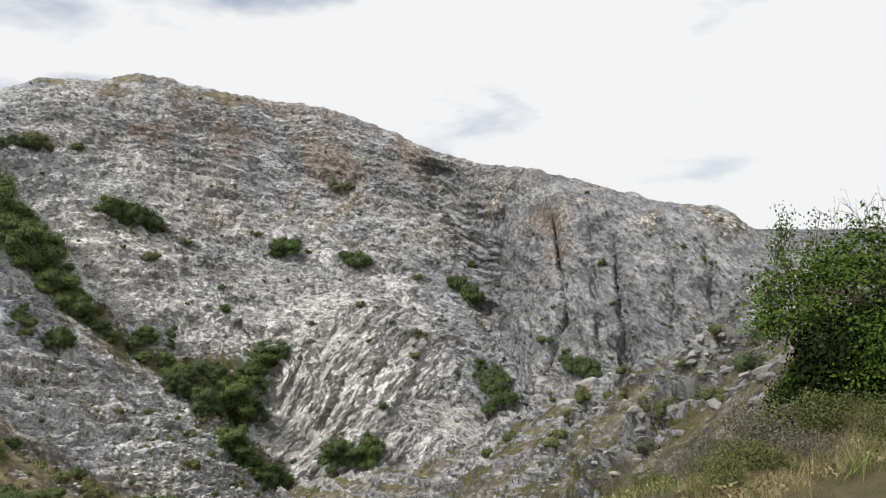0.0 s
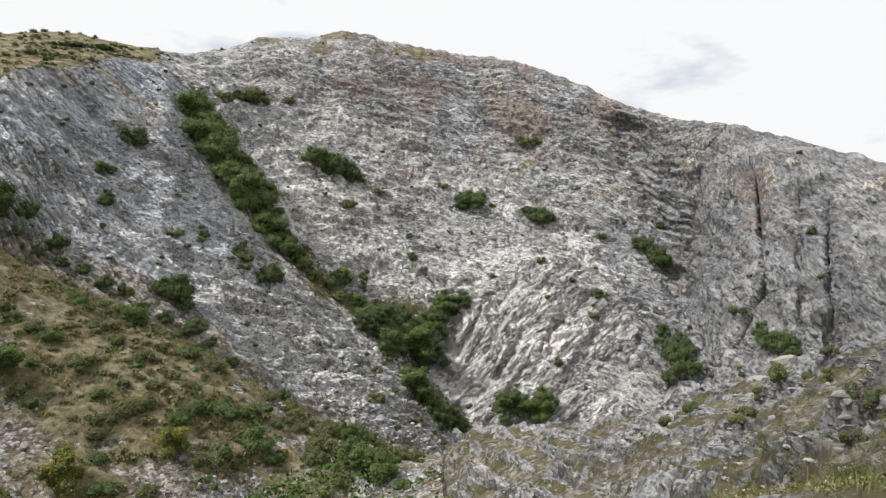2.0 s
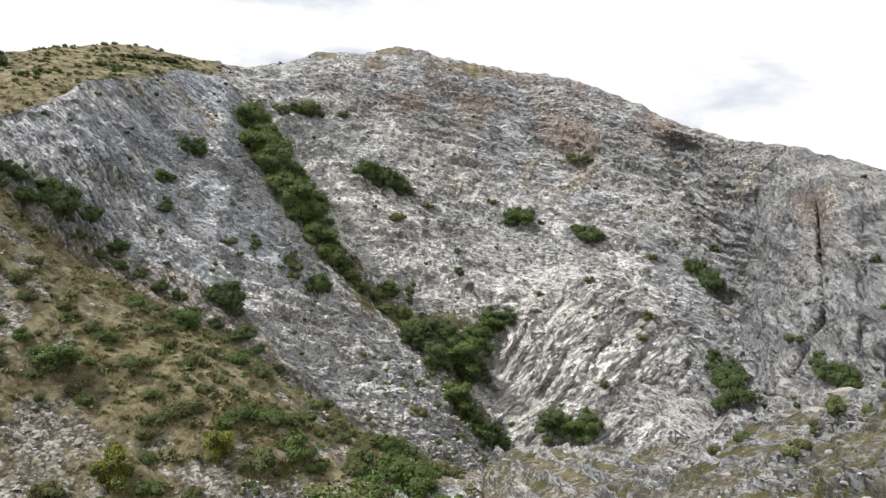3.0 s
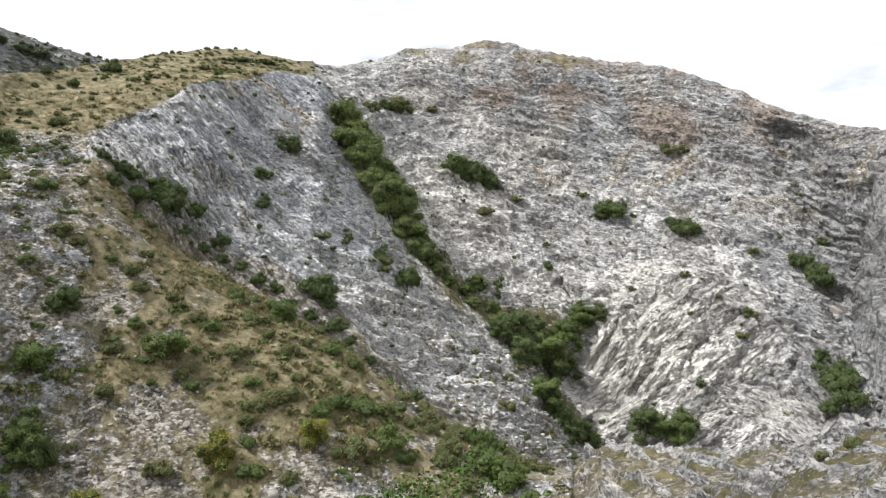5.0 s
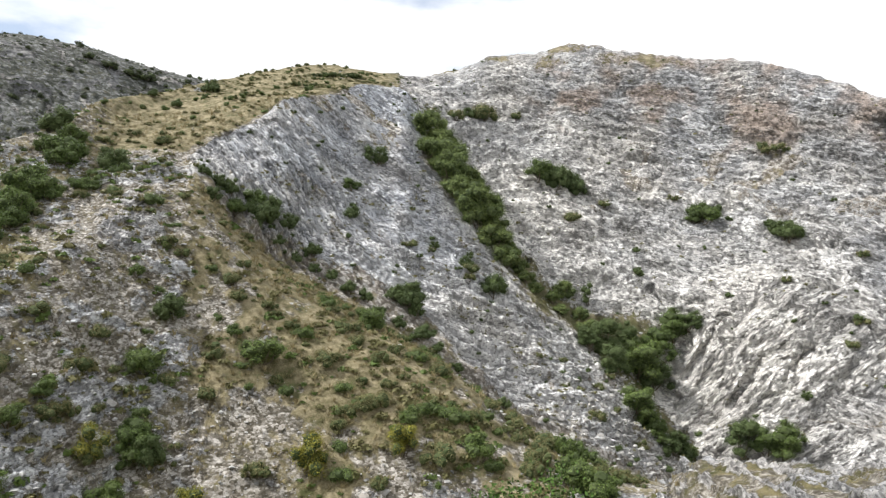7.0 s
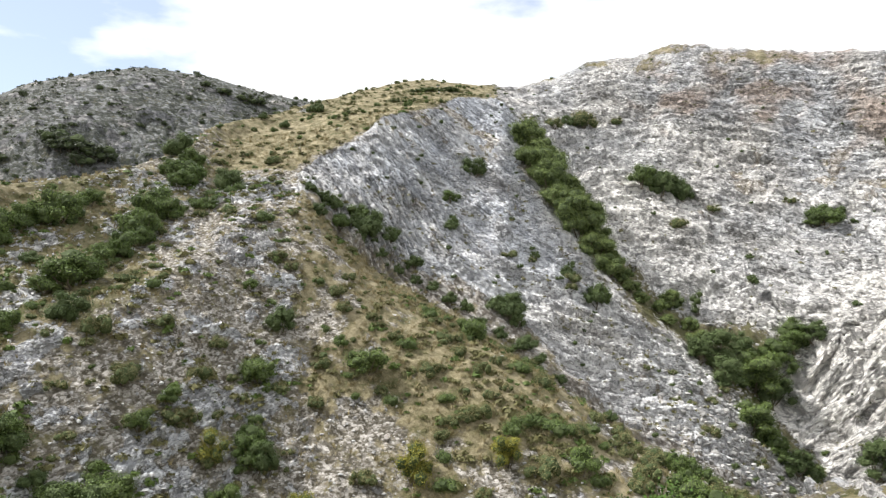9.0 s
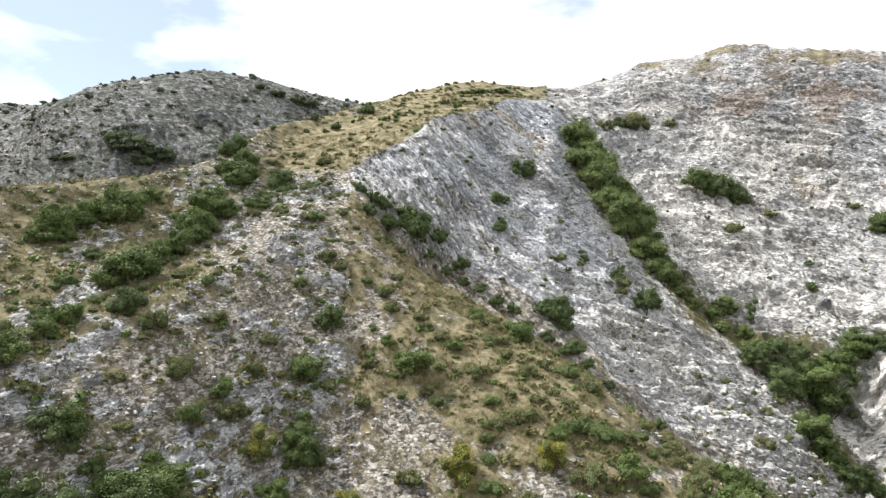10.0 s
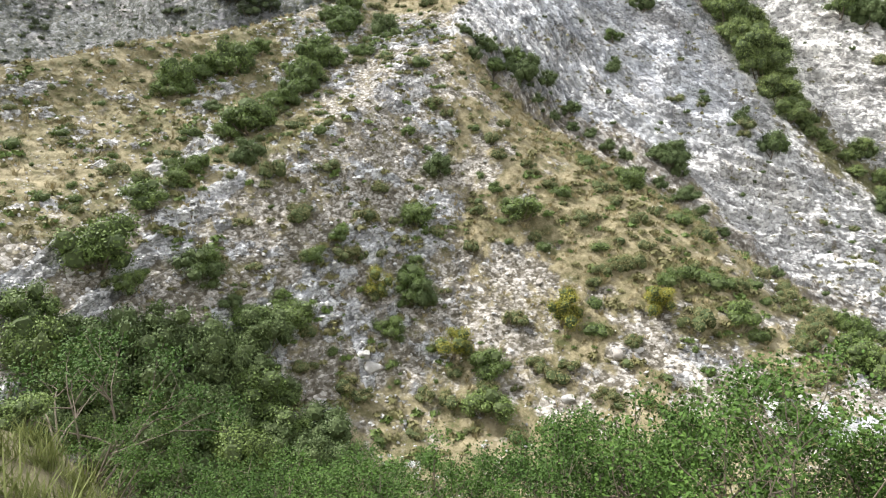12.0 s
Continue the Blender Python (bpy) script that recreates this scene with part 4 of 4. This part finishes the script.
AT_OLIVE = [(56.7, 130, 4.2), (58.8, 136.6, 3.3), (61, 131.7, 3.8), (69.4, 78.9, 4.8), (65.1, 81, 3.9), (60.9, 81.4, 3.4), (61.4, 70.4, 3.4), (48.7, 69.9, 3), (39.2, 75.5, 3.8), (46.5, 86.4, 3), (44, 81.4, 4.5), (39, 82, 3.3), (51.3, 91.7, 3.4), (50.7, 89.1, 3.6), (48.3, 88.9, 3.1), (50.2, 95.9, 2.9), (67.8, 74.4, 3.6), (70, 77.6, 2.6), (72.2, 73, 2.7), (66.9, 71.2, 3.1), (36.5, 132.3, 3.3), (34.9, 134.2, 2.9), (59.8, 106.5, 2.2), (46.6, 165.1, 3.3), (45.3, 165.3, 2.8), (51.4, 154.2, 2.3), (32.1, 131, 3.2), (55, 94.3, 3.1), (52.6, 82.1, 3.4), (47.4, 78.8, 3)]
AT_OLIVE += [(62.9, 73, 3.5), (53, 78, 2.9), (42.5, 73.7, 2.5), (59, 77.2, 2.5), (41.4, 89.2, 3.4), (37.8, 85, 2.8), (33.9, 70.2, 4.9), (49.3, 69.8, 3.4), (40.9, 61.8, 3.3), (64.2, 72.6, 3.6), (67.8, 62, 3.3), (56.7, 61.8, 3.4), (44, 65.1, 2.9), (25.9, 72.8, 3.4), (46.9, 65, 3.2), (62.8, 60.7, 3), (67.1, 56.3, 3), (38.8, 67.2, 2.6), (23.3, 178.7, 5.9), (15.5, 191.5, 4), (7.9, 200.6, 6.2), (9.1, 201.6, 4.7), (30.9, 207.2, 10), (28.3, 212.7, 4.6), (2.1, 162.8, 4.3), (32.1, 133.8, 4.7), (36.9, 131.3, 2.8), (23.3, 123.3, 2.7), (21, 117.8, 4.1), (19.4, 126.2, 3.4)]
AT_OLIVE += [(22.3, 123.8, 2.5), (17.4, 123.1, 4.3), (26, 124.4, 2.3), (23.9, 128.9, 2.4), (20.9, 128, 2.8), (20, 135.3, 2.7), (27.9, 79.8, 2.7), (25.4, 75.4, 3.8), (22, 74.5, 3.7), (30.9, 77, 3.9), (33.5, 198, 6.5), (-21.2, 136.5, 3), (-8.3, 137.4, 2.7), (-9.1, 135.1, 2.2), (-8.4, 140.2, 1.8), (-9.4, 139.2, 1.6), (8.6, 200.7, 4.6), (7, 172.8, 3.6), (-14.6, 35.4, 1.1), (2.8, 158.6, 3.6), (23.5, 178.5, 4.1), (20.8, 185.8, 4.4), (2.2, 177.2, 3.5)]
AT_YELLOW = [(44.4, 70, 4.2), (36.8, 71.3, 3.7), (44.6, 69.1, 4.3), (36.7, 70.4, 3.9), (61, 70.5, 3.8), (54.6, 66.3, 4.9)]
AT_STRIP = [(35.6, 174.5, 11.9), (34.8, 173.2, 11.8), (35.7, 163.3, 10.1), (34.3, 165.6, 12.3), (33.3, 175.6, 9.8), (34.1, 160.6, 12), (32.8, 165.5, 11.3), (33.2, 156.8, 11.7), (31.7, 165.7, 10.3), (32.2, 155.3, 11.6), (30.7, 162.5, 10.1), (31, 154.5, 11.6), (29.9, 158.4, 8.9), (30, 152.5, 10.5), (28.8, 155.8, 5.5), (29, 150.3, 9.4), (27.6, 152.3, 5.3), (27, 150.2, 5.3), (26.2, 149.5, 4.7), (23.8, 156.2, 6.8), (24.7, 150.4, 4.7), (22.4, 151.8, 5.0), (24, 148.5, 4.2), (21.7, 147.7, 6.4)]
AT_TREE = [(17.7, 147.6, 12.8), (20.2, 146.2, 10.3), (15, 158.9, 11), (16.3, 149.6, 11), (18, 132.2, 8.7), (19.6, 139.3, 9.3), (16, 155, 10.2), (14.9, 132.1, 7.8), (16.8, 133.3, 6.6), (21.6, 142.4, 7.1), (16.1, 131, 5.4), (13.8, 161.2, 6.4), (7.9, 137.7, 8.6), (9.4, 137.9, 8.7), (6.5, 137.1, 8.5), (18.6, 153, 7.5), (13.7, 135.5, 5.5)]
AT_PINE = [(21.8, 157.7, 3.7)]
AT_BANK = [(-17.8, 21.7, 1.5), (-12.1, 35.9, 1.5), (-9.3, 34.8, 1.7), (-20.4, 21.7, 0.8), (-13.2, 38.1, 1.2), (-10.2, 37.9, 1.2), (-15.3, 36.6, 1.2), (-20, 27.3, 1), (-22.6, 25.7, 1), (-16.4, 20, 1), (-5.2, 49, 1.6), (-3.1, 50, 1.7), (-24.1, 19.7, 1.3), (-21.2, 19.7, 0.9)]
AT_HILLTREE = [(72.4, 336, 17.2), (71.1, 328.9, 18.2), (69.9, 327.8, 17.2), (69.1, 326, 14.7), (70.7, 323.7, 14.4), (72, 330.7, 14.6), (59, 388.4, 12.5), (60.6, 385.3, 11.1), (57.9, 390.9, 11.4), (61.9, 388.5, 8), (75.7, 336.5, 9.6), (76.5, 338.2, 6.2)]

rng = np.random.RandomState(21)
SPUR, GORGE = "shrubs on the scree spur", "shrubs in the gorge"
greens = [shrub("shrub", 30 + k, leaf_green, 1150, 0.05, 18, 0.72, "rounded green shrub on the stony hillside", "shrub") for k in range(4)]
settle(greens, AT_GREEN, rng, group=SPUR)
darks = [shrub("shrub", 40 + k, leaf_dark, 1150, 0.05, 18, 0.72, "dark green shrub rooted in limestone", "shrub") for k in range(4)]
settle(darks, AT_DARK, rng, group=GORGE)
olives = [shrub("shrub", 50 + k, leaf_olive, 900, 0.042, 14, 0.5, "low olive-brown scrubby shrub in dry grass", "shrub", 0.15) for k in range(4)]
settle(olives, AT_OLIVE, rng, group=SPUR)
yellows = [shrub("shrub", 60 + k, leaf_yellow, 1000, 0.05, 8, 0.95, "yellow-green bushy shrub on scree", "shrub") for k in range(2)]
settle(yellows, AT_YELLOW, rng, group=SPUR)
strips = [shrub("shrub", 70 + k, leaf_gully, 2400, 0.036, 30, 0.7, "green shrub crowding the steep gully", "shrub") for k in range(3)]
settle(strips, AT_STRIP, rng, group="shrubs in the gully")
trees = [shrub("tree", 80 + k, leaf_dark if k % 2 else leaf_green, 2200, 0.04, 26, 1.0, "bushy dark green tree on the gorge floor", "tree") for k in range(4)]
settle(trees, AT_TREE, rng, group="trees on the gorge floor", squash=(0.75, 1.0))
settle([shrub("tree", 90, leaf_dark, 500, 0.07, 7, 1.5, "small narrow dark tree below the cliff", "tree")], AT_PINE, rng)
banks = [shrub("shrub", 95 + k, leaf_grey if k == 0 else leaf_olive, 700, 0.045, 10, 0.62, "grey-brown half-dry shrub on the limestone bank", "shrub", 0.2) for k in range(3)]
settle(banks, AT_BANK, rng, group="shrubs on the limestone bank")
hills = [shrub("tree", 100 + k, leaf_hill, 420, 0.075, 9, 0.75, "dark tree clump on the distant hill", "tree") for k in range(2)]
settle(hills, AT_HILLTREE, rng, group="trees on the distant hill", squash=(0.6, 0.8))

RIDGE = [(41.6, 188, 4), (42.3, 187, 4.5), (43.0, 186, 4.5), (43.7, 186, 5), (44.4, 187, 4.5), (45.0, 187, 3.5)]
[settle([copy_unit(darks[k % 4], Matrix())], [place], rng, group="low shrubs along the grassy ridge", squash=(0.4, 0.55)) for k, place in enumerate(RIDGE)]
FRINGE = [(53.8, 115, 3), (52.8, 115, 4), (51.9, 116, 4.5), (51.1, 114, 4), (50.3, 116, 4.5), (49.5, 114, 3.5), (48.6, 116, 4), (47.6, 114, 3), (46.2, 113, 3), (44.8, 112, 2.5), (43.4, 112, 3), (42, 110.5, 3.2), (40.6, 110, 3.5), (39.2, 109, 3), (37.6, 108.5, 3), (36, 107.5, 3.4), (34.4, 106.5, 2.6), (32.6, 105.5, 3), (30.6, 104.5, 3), (28.6, 104, 2.6)]
[settle([copy_unit(darks[k % 4], Matrix())], [place], rng, group="shrubs along the foot of the slab") for k, place in enumerate(FRINGE)]
LOW_CREST = [(29.5, 84, 3), (27.8, 82.5, 3.5), (26.2, 82, 3.2), (24.8, 81, 4), (23.2, 80.5, 3.6), (21.6, 80, 4), (20, 79.5, 3.8), (18.6, 79, 3.4), (17.2, 78.5, 3), (25.5, 78, 3), (22.5, 76.5, 3.4), (19.5, 75, 3.2), (27, 79, 2.6)]
[settle([copy_unit((olives + greens)[k % 6], Matrix())], [place], rng, group="shrubs on the low crest") for k, place in enumerate(LOW_CREST)]

# small scrub, too plain to place one by one
def strew(made, weight, count, low, high, group):
    p, b, r = scatter(rng, weight, count)
    settle(made, [(float(x), float(y), rng.uniform(low, high)) for x, y in zip(b, r)], rng, group=group)


view = (qb > -36) & (qb < 92) & (qbelt > 2.5)
tufty = [shrub("cushion_shrub", 110 + k, leaf_olive, 320, 0.07, 5, 0.5, "small brownish cushion shrub on dry ground", "shrub", 0.15) for k in range(3)]
strew(tufty, view * (0.6 * spur + 1.5 * crest_grass + 0.8 * left_grass + 0.5 * plateau) * (qbelt < 8.9), 290, 0.7, 2.2, "cushion shrubs")
mossy = [shrub("small_shrub", 120 + k, leaf_green, 340, 0.07, 5, 0.55, "small green shrub on the stony slope", "shrub") for k in range(2)]
strew(mossy, view * spur * (1 - crest_grass) * (qbelt < 8.9), 170, 0.8, 2.4, "small green shrubs")
heath = [shrub("low_shrub", 125 + k, (leaf_olive, leaf_green)[k % 2], 520, 0.055, 8, 0.45, "spreading olive-green low shrub on the scree slope", "shrub", 0.15) for k in range(4)]
strew(heath, view * (spur + 0.5 * crest_grass + 0.8 * left_grass) * (qbelt < 6) * (qb > 18) * np.clip(0.4 + patchy + broad, 0.1, 1), 190, 1.4, 3.6, "low shrubs on the slope")
cliffy = [shrub("cliff_shrub", 130 + k, leaf_dark, 320, 0.07, 5, 0.6, "tiny dark shrub clinging to the rock face", "shrub") for k in range(2)]
strew(cliffy, view * (0.5 * wall + 1.5 * slab + 2 * lower_apron), 200, 0.8, 1.9, "shrubs on the rock faces")
distant = [shrub("hill_shrub", 140 + k, leaf_hill, 160, 0.13, 5, 0.6, "distant dark shrub on the stony hill", "shrub") for k in range(2)]
strew(distant, (qb > 50) & (qb < 92) & (qbelt > 10) & (qbelt < 10.93), 295, 1.2, 5.0, "shrubs on the distant hill")

# the dark thicket at the foot of the spur
COPSE = [(66.6 + 3.4 * k + 1.5 * (row % 2), 51 + 2.3 * row + 0.6 * (k % 2), 5.4 + 0.5 * ((3 * k + row) % 4)) for row in range(4) for k in range(7) if not (row == 3 and k in (0, 4)) and not (row == 0 and k in (1, 6))]
copse = [shrub("tree", 170 + k, (leaf_dark, leaf_green)[k % 2], 1500, 0.05, 14, 0.8, "dense green bushy tree at the foot of the spur", "tree") for k in range(3)]
settle(copse, COPSE, rng, group="thicket at the foot of the spur", squash=(0.75, 1.1))

# the thicket below the standpoint
NEAR = [(84, 8.5, 0.4), (80, 9.5, 0.5), (76, 10, 0.55), (71, 10.5, 0.6), (66, 10, 0.68), (62, 10.5, 0.76), (58, 10, 0.78), (53, 10.5, 0.82), (49, 10, 0.8), (45, 10.5, 0.86), (41, 10, 0.95), (37, 10.5, 1.0), (33, 10, 1.1), (29, 10.5, 1.25), (25, 10.5, 1.2), (21, 11, 1.1), (17, 11, 0.95), (68, 13, 0.9), (57, 13, 0.78), (46, 13, 0.75), (38, 13, 1.1), (31, 13, 1.25), (27, 13.5, 1.3), (74, 13, 0.85), (82, 12.5, 0.8), (61, 13, 0.85), (64, 15, 1.0), (71, 15.5, 1.1), (78, 15, 1.1), (86, 14, 1.1)]
thicket = [leafy("near_shrub", 150 + k, leaf_near, 5, 1.35, 3, 80, 0.052, 0.125, "leafy bright green shrub on the steep bank", "shrub") for k in range(4)]
settle(thicket, NEAR, rng, sink=0.1, group="thicket below the path", squash=(0.95, 1.1))

# the small tree and scrub beside the standpoint
big = leafy("tree", 223, leaf_tree, 4, 0.72, 3, 150, 0.034, 0.1, "small spreading tree, bright green outside and dark inside", "tree", spread_out=0.3)
settle([big], [(-30.2, 10, 1.38)], rng, squash=(1.0, 1.01))
other = copy_unit(big, Matrix())
settle([other], [(-35.0, 9.4, 1.4)], rng, squash=(0.95, 1.0))
sprig = leafy("tree", 314, leaf_tree, 2, 0.95, 2, 70, 0.034, 0.08, "thin open-crowned small tree behind the green one", "tree", bare=0.15, spread_out=0.1)
settle([sprig], [(-26.8, 11.8, 1.0)], rng, sink=0.1, squash=(1.8, 1.81))
twiggy = leafy("bare_shrub", 252, leaf_grey, 5, 0.75, 4, 3, 0.025, 0.1, "half-dead shrub with bare grey twigs", "shrub", bare=0.7, wood=bare_wood, spread_out=0.22)
settle([twiggy], [(-32.4, 11, 1.0)], rng, sink=0.1, squash=(1.65, 1.66))
UNDER = [(-27.6, 10.6, 1.2), (-29, 9.8, 1.6), (-31, 9.4, 1.9), (-33, 9.2, 2.0), (-35.5, 8.8, 2.0), (-26.4, 11.2, 1.1), (-30, 11, 1.8), (-37, 9, 2.2), (-28.6, 9.2, 1.3), (-32, 10.2, 2.3), (-34.5, 10, 2.4)]
# undergrowth, mostly in the green that has the tree's shade painted in
under = [shrub("undergrowth_shrub", 180 + k, (leaf_shade, leaf_tree, leaf_shade)[k % 3], 9000, 0.024, 18, 0.66, "dense green shrub, darkened as the shade at the foot of the small tree", "shrub", 0.12, core=0.5, close=True) for k in range(3)]
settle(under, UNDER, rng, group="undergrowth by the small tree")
WEEDS = [(-22.5, 10, 0.9), (-24.2, 8.9, 1.0), (-25.8, 8.0, 1.0), (-27.5, 7.8, 1.0), (-23, 7.6, 0.8), (-21.5, 8.4, 0.8), (-29.4, 7.6, 0.9), (-31.4, 7.4, 0.8), (-20.4, 11, 0.8), (-25, 6.6, 0.7), (-24, 11.5, 0.9), (-19.5, 13, 0.8), (-21.5, 13.5, 1.0), (-26.4, 9.4, 1.1), (-24.6, 10.2, 1.0), (-22.6, 6.6, 0.7), (-20.2, 7.4, 0.6), (-27, 6.8, 0.7), (-30.2, 8.4, 0.9), (-33, 8, 0.9), (-19, 9.2, 0.6), (-17, 12, 0.8), (-15.5, 15, 0.9)]
weeds = [shrub("weed_clump", 190 + k, (leaf_weed, leaf_weed, leaf_grey)[k], 3400, 0.023, 11, 0.55, "olive-green weedy clump in dry grass", "plant", 0.45, core=0.4, close=True) for k in range(3)]
settle(weeds, WEEDS, rng, group="weeds on the bank")

# boulders
ROCKS = [(-11.9, 50.5, 1.7), (-10, 49, 0.8), (-14.2, 45, 0.8), (86.7, 53, 2.6), (85.5, 53.5, 1.8), (88, 54, 2.0), (61.7, 63.9, 1.8), (62.5, 64.5, 1.2), (70.3, 60.2, 2.4), (71.2, 60, 1.8), (40, 66, 1.6), (38.5, 67, 1.2), (44, 62, 1.3), (-3.4, 158, 4.0), (60, 76, 1.2), (47, 74, 1.1), (33, 76, 1.3)]
rocks = [boulder("boulder", 200 + k, warm_stone if k in (0, 3) else pale_stone, "weathered pale limestone boulder lying on the slope") for k in range(5)]
settle(rocks, ROCKS, rng, sink=0.12, group="boulders", squash=(0.8, 1.1))


# ---------------------------------------------------------------- scree and grass, past counting
def stones(name, weight, count, low, high, mat, label, lie=None):
    p, b, r = scatter(rng, weight, count)
    bm = bmesh.new()
    bmesh.ops.create_icosphere(bm, subdivisions=1, radius=0.5)
    v = np.array([tuple(x.co) for x in bm.verts])
    f = np.array([[x.index for x in y.verts] for y in bm.faces])
    bm.free()
    size = low + (high - low) * rng.uniform(0, 1, (count, 1, 1)) ** 3
    vv = v[None] * rng.uniform(0.55, 1.3, (count, len(v), 1)) * size * rng.uniform(0.6, 1.4, (count, 1, 3)) * np.array([1, 1, 0.7])
    if lie is not None:    # long slabs that lie along the bed
        way = np.array(lie) / np.linalg.norm(lie)
        vv = vv + (vv @ way)[..., None] * way * rng.uniform(0.3, 1.3, (count, 1, 1))
    vv = vv + p[:, None] + np.array([0, 0, 0.12 if lie is None else -0.08]) * size
    ff = (f[None] + (np.arange(count) * len(v))[:, None, None]).reshape(-1, 3)
    tagged(new(name, mesh_of(name, vv.reshape(-1, 3), ff, mat)), label, "stones", kind="stuff")


def tufts(name, weight, count, blades, low, high, mat, label, thick=0.02):
    p, b, r = scatter(rng, weight, count)
    n = count * blades
    foot = np.repeat(p, blades, axis=0) + rng.normal(0, 1, (n, 3)) * np.array([1, 1, 0]) * 0.35 * high * 0.5
    tall = np.repeat(rng.uniform(low, high, count), blades)[:, None] * rng.uniform(0.6, 1.1, (n, 1))
    lean = rng.normal(0, 0.42, (n, 3))
    lean[:, 2] = 1
    tip = foot + lean * tall
    side = np.cross(lean, rng.normal(0, 1, (n, 3)))
    side *= (tall * thick) / (np.linalg.norm(side, axis=1, keepdims=True) + 1e-9)
    mid = foot + lean * tall * 0.55 + rng.normal(0, 0.05, (n, 3)) * tall
    v = np.stack([foot - side, foot + side, mid + side * 0.8, mid - side * 0.8, tip], axis=1).reshape(-1, 3)
    k = np.arange(n)[:, None] * 5
    f = np.concatenate([k + np.array([0, 1, 2]), k + np.array([0, 2, 3]), k + np.array([3, 2, 4])])
    tagged(new(name, mesh_of(name, v, f, mat)), label, "grass", kind="stuff")


def scrub(name, weight, count, low, high, each, mat, label, squat=0.55, leaf=0.3):
    """Low tussocks and scrub past counting: each a small heap of leaf sprays."""
    p, b, r = scatter(rng, weight, count)
    wide = low + (high - low) * rng.uniform(0, 1, count) ** 2
    d = rng.normal(0, 1, (count * each, 3))
    d[:, 2] = np.abs(d[:, 2])
    d /= np.linalg.norm(d, axis=1, keepdims=True)
    w = np.repeat(wide, each)[:, None]
    at = np.repeat(p, each, axis=0) + d * w * 0.5 * rng.uniform(0.3, 1.0, (count * each, 1)) * np.array([1, 1, squat])
    v, f = sprays(rng, at, d, leaf * w)
    tagged(new(name, mesh_of(name, v, f, mat)), label, "scrub", kind="stuff")


scrub("hill_scrub", (qb > 48) * (qb < 94) * (qbelt > 9.8) * (qbelt < 10.95) * np.clip(0.25 + patchy + 0.6 * broad, 0.02, 1), 2600, 1.2, 4.5, 16, leaf_hill, "dark scrub and tussocks over the distant hill", 0.5)
scrub("olive_scrub", view * (spur + 0.7 * crest_grass) * (qbelt < 8.9) * (qr < 200) * np.clip(0.35 + patchy + 0.5 * small, 0.05, 1), 2600, 0.4, 1.9, 44, leaf_olive, "brownish olive tussocks among the stones of the spur")
scrub("green_scrub", view * spur * (1 - plateau) * (qbelt < 8.9) * (qr < 200) * np.clip(0.2 + patchy - 0.4 * small, 0.02, 1), 1100, 0.5, 1.8, 44, leaf_green, "low green scrub among the stones of the spur")
scrub("cliff_tufts", view * (0.35 * wall + 1.3 * slab + lower_apron + gully) * np.clip(0.2 + patchy, 0.02, 1) * (qbelt < 8.9), 1300, 0.4, 1.6, 20, leaf_olive, "tufts of dry grass on ledges of the rock faces")
scrub("bank_tussocks", right_bank * (qb < -8) * (qr > 6) * (qr < 34) * np.clip(0.3 + patchy + small, 0.05, 1) / (5 + qr), 700, 0.15, 0.7, 80, leaf_weed, "olive tussocks on the dry bank", 0.55, 0.1)
scrub("dry_tussocks", right_bank * (qb < -4) * (qr > 5) * (qr < 50) * np.clip(0.3 - patchy + small, 0.05, 1) / (5 + qr), 700, 0.12, 0.6, 70, straw, "straw-coloured tussocks on the dry bank", 0.7, 0.08)
stones("scree", view * spur * (1 - crest_grass) * (1 - plateau) * (0.25 + rock) * (qr < 125), 12000, 0.1, 0.6, scree_stone, "loose pale limestone scree on the spur")
stones("rubble", right_bank * (qr > 13) * (0.3 + rock) / (6 + qr), 2600, 0.05, 0.4, pale_stone, "loose limestone rubble on the bank")
stones("outcrop", right_bank * (qr > 14) * (qbelt < 3.85) * (0.1 + rock) * (0.3 + np.clip(bands, 0, 1)) / (10 + qr), 2200, 0.08, 0.4, bank_stone, "broken limestone ribs breaking through the bank", (-0.62, 0.72, -0.32))
stones("apron_scree", lower_apron + 0.4 * floor_patch, 2500, 0.25, 1.2, pale_stone, "pale scree below the slab")
tufts("dry_grass", view * (crest_grass + plateau * 0.5 + left_grass * 0.5 + 0.12 * spur) * (qr < 150), 3800, 9, 0.3, 0.75, straw, "tufts of straw-coloured dry grass", 0.09)
tufts("bank_grass", right_bank * (qr > 9) * (1.1 - rock) / (4 + qr) ** 1.5, 3200, 14, 0.08, 0.26, straw, "dry golden grass on the bank", 0.016)
tufts("golden_grass", right_bank * (qb < -18) * (qr > 2.5) * (qr < 8.5) * np.clip(0.45 + patchy + small, 0, 1), 800, 26, 0.06, 0.2, straw, "long golden dry grass beside the path", 0.01)
tufts("green_grass", right_bank * (qr > 6) * (qr < 40) * (1.1 - rock) / (4 + qr) ** 1.5, 2600, 14, 0.08, 0.28, blade_green, "green grass and weeds on the bank", 0.018)
tufts("tall_weeds", right_bank * (qb < -19) * (qr > 6.5) * (qr < 11), 200, 22, 0.1, 0.28, leaf_weed, "thin olive weeds among the shrubs on the bank", 0.012)
tufts("verge_grass", (qb > 80) * (qb < 97) * (qr > 1.5) * (qr < 6), 500, 12, 0.08, 0.25, blade_green, "short green grass at the edge of the path", 0.02)
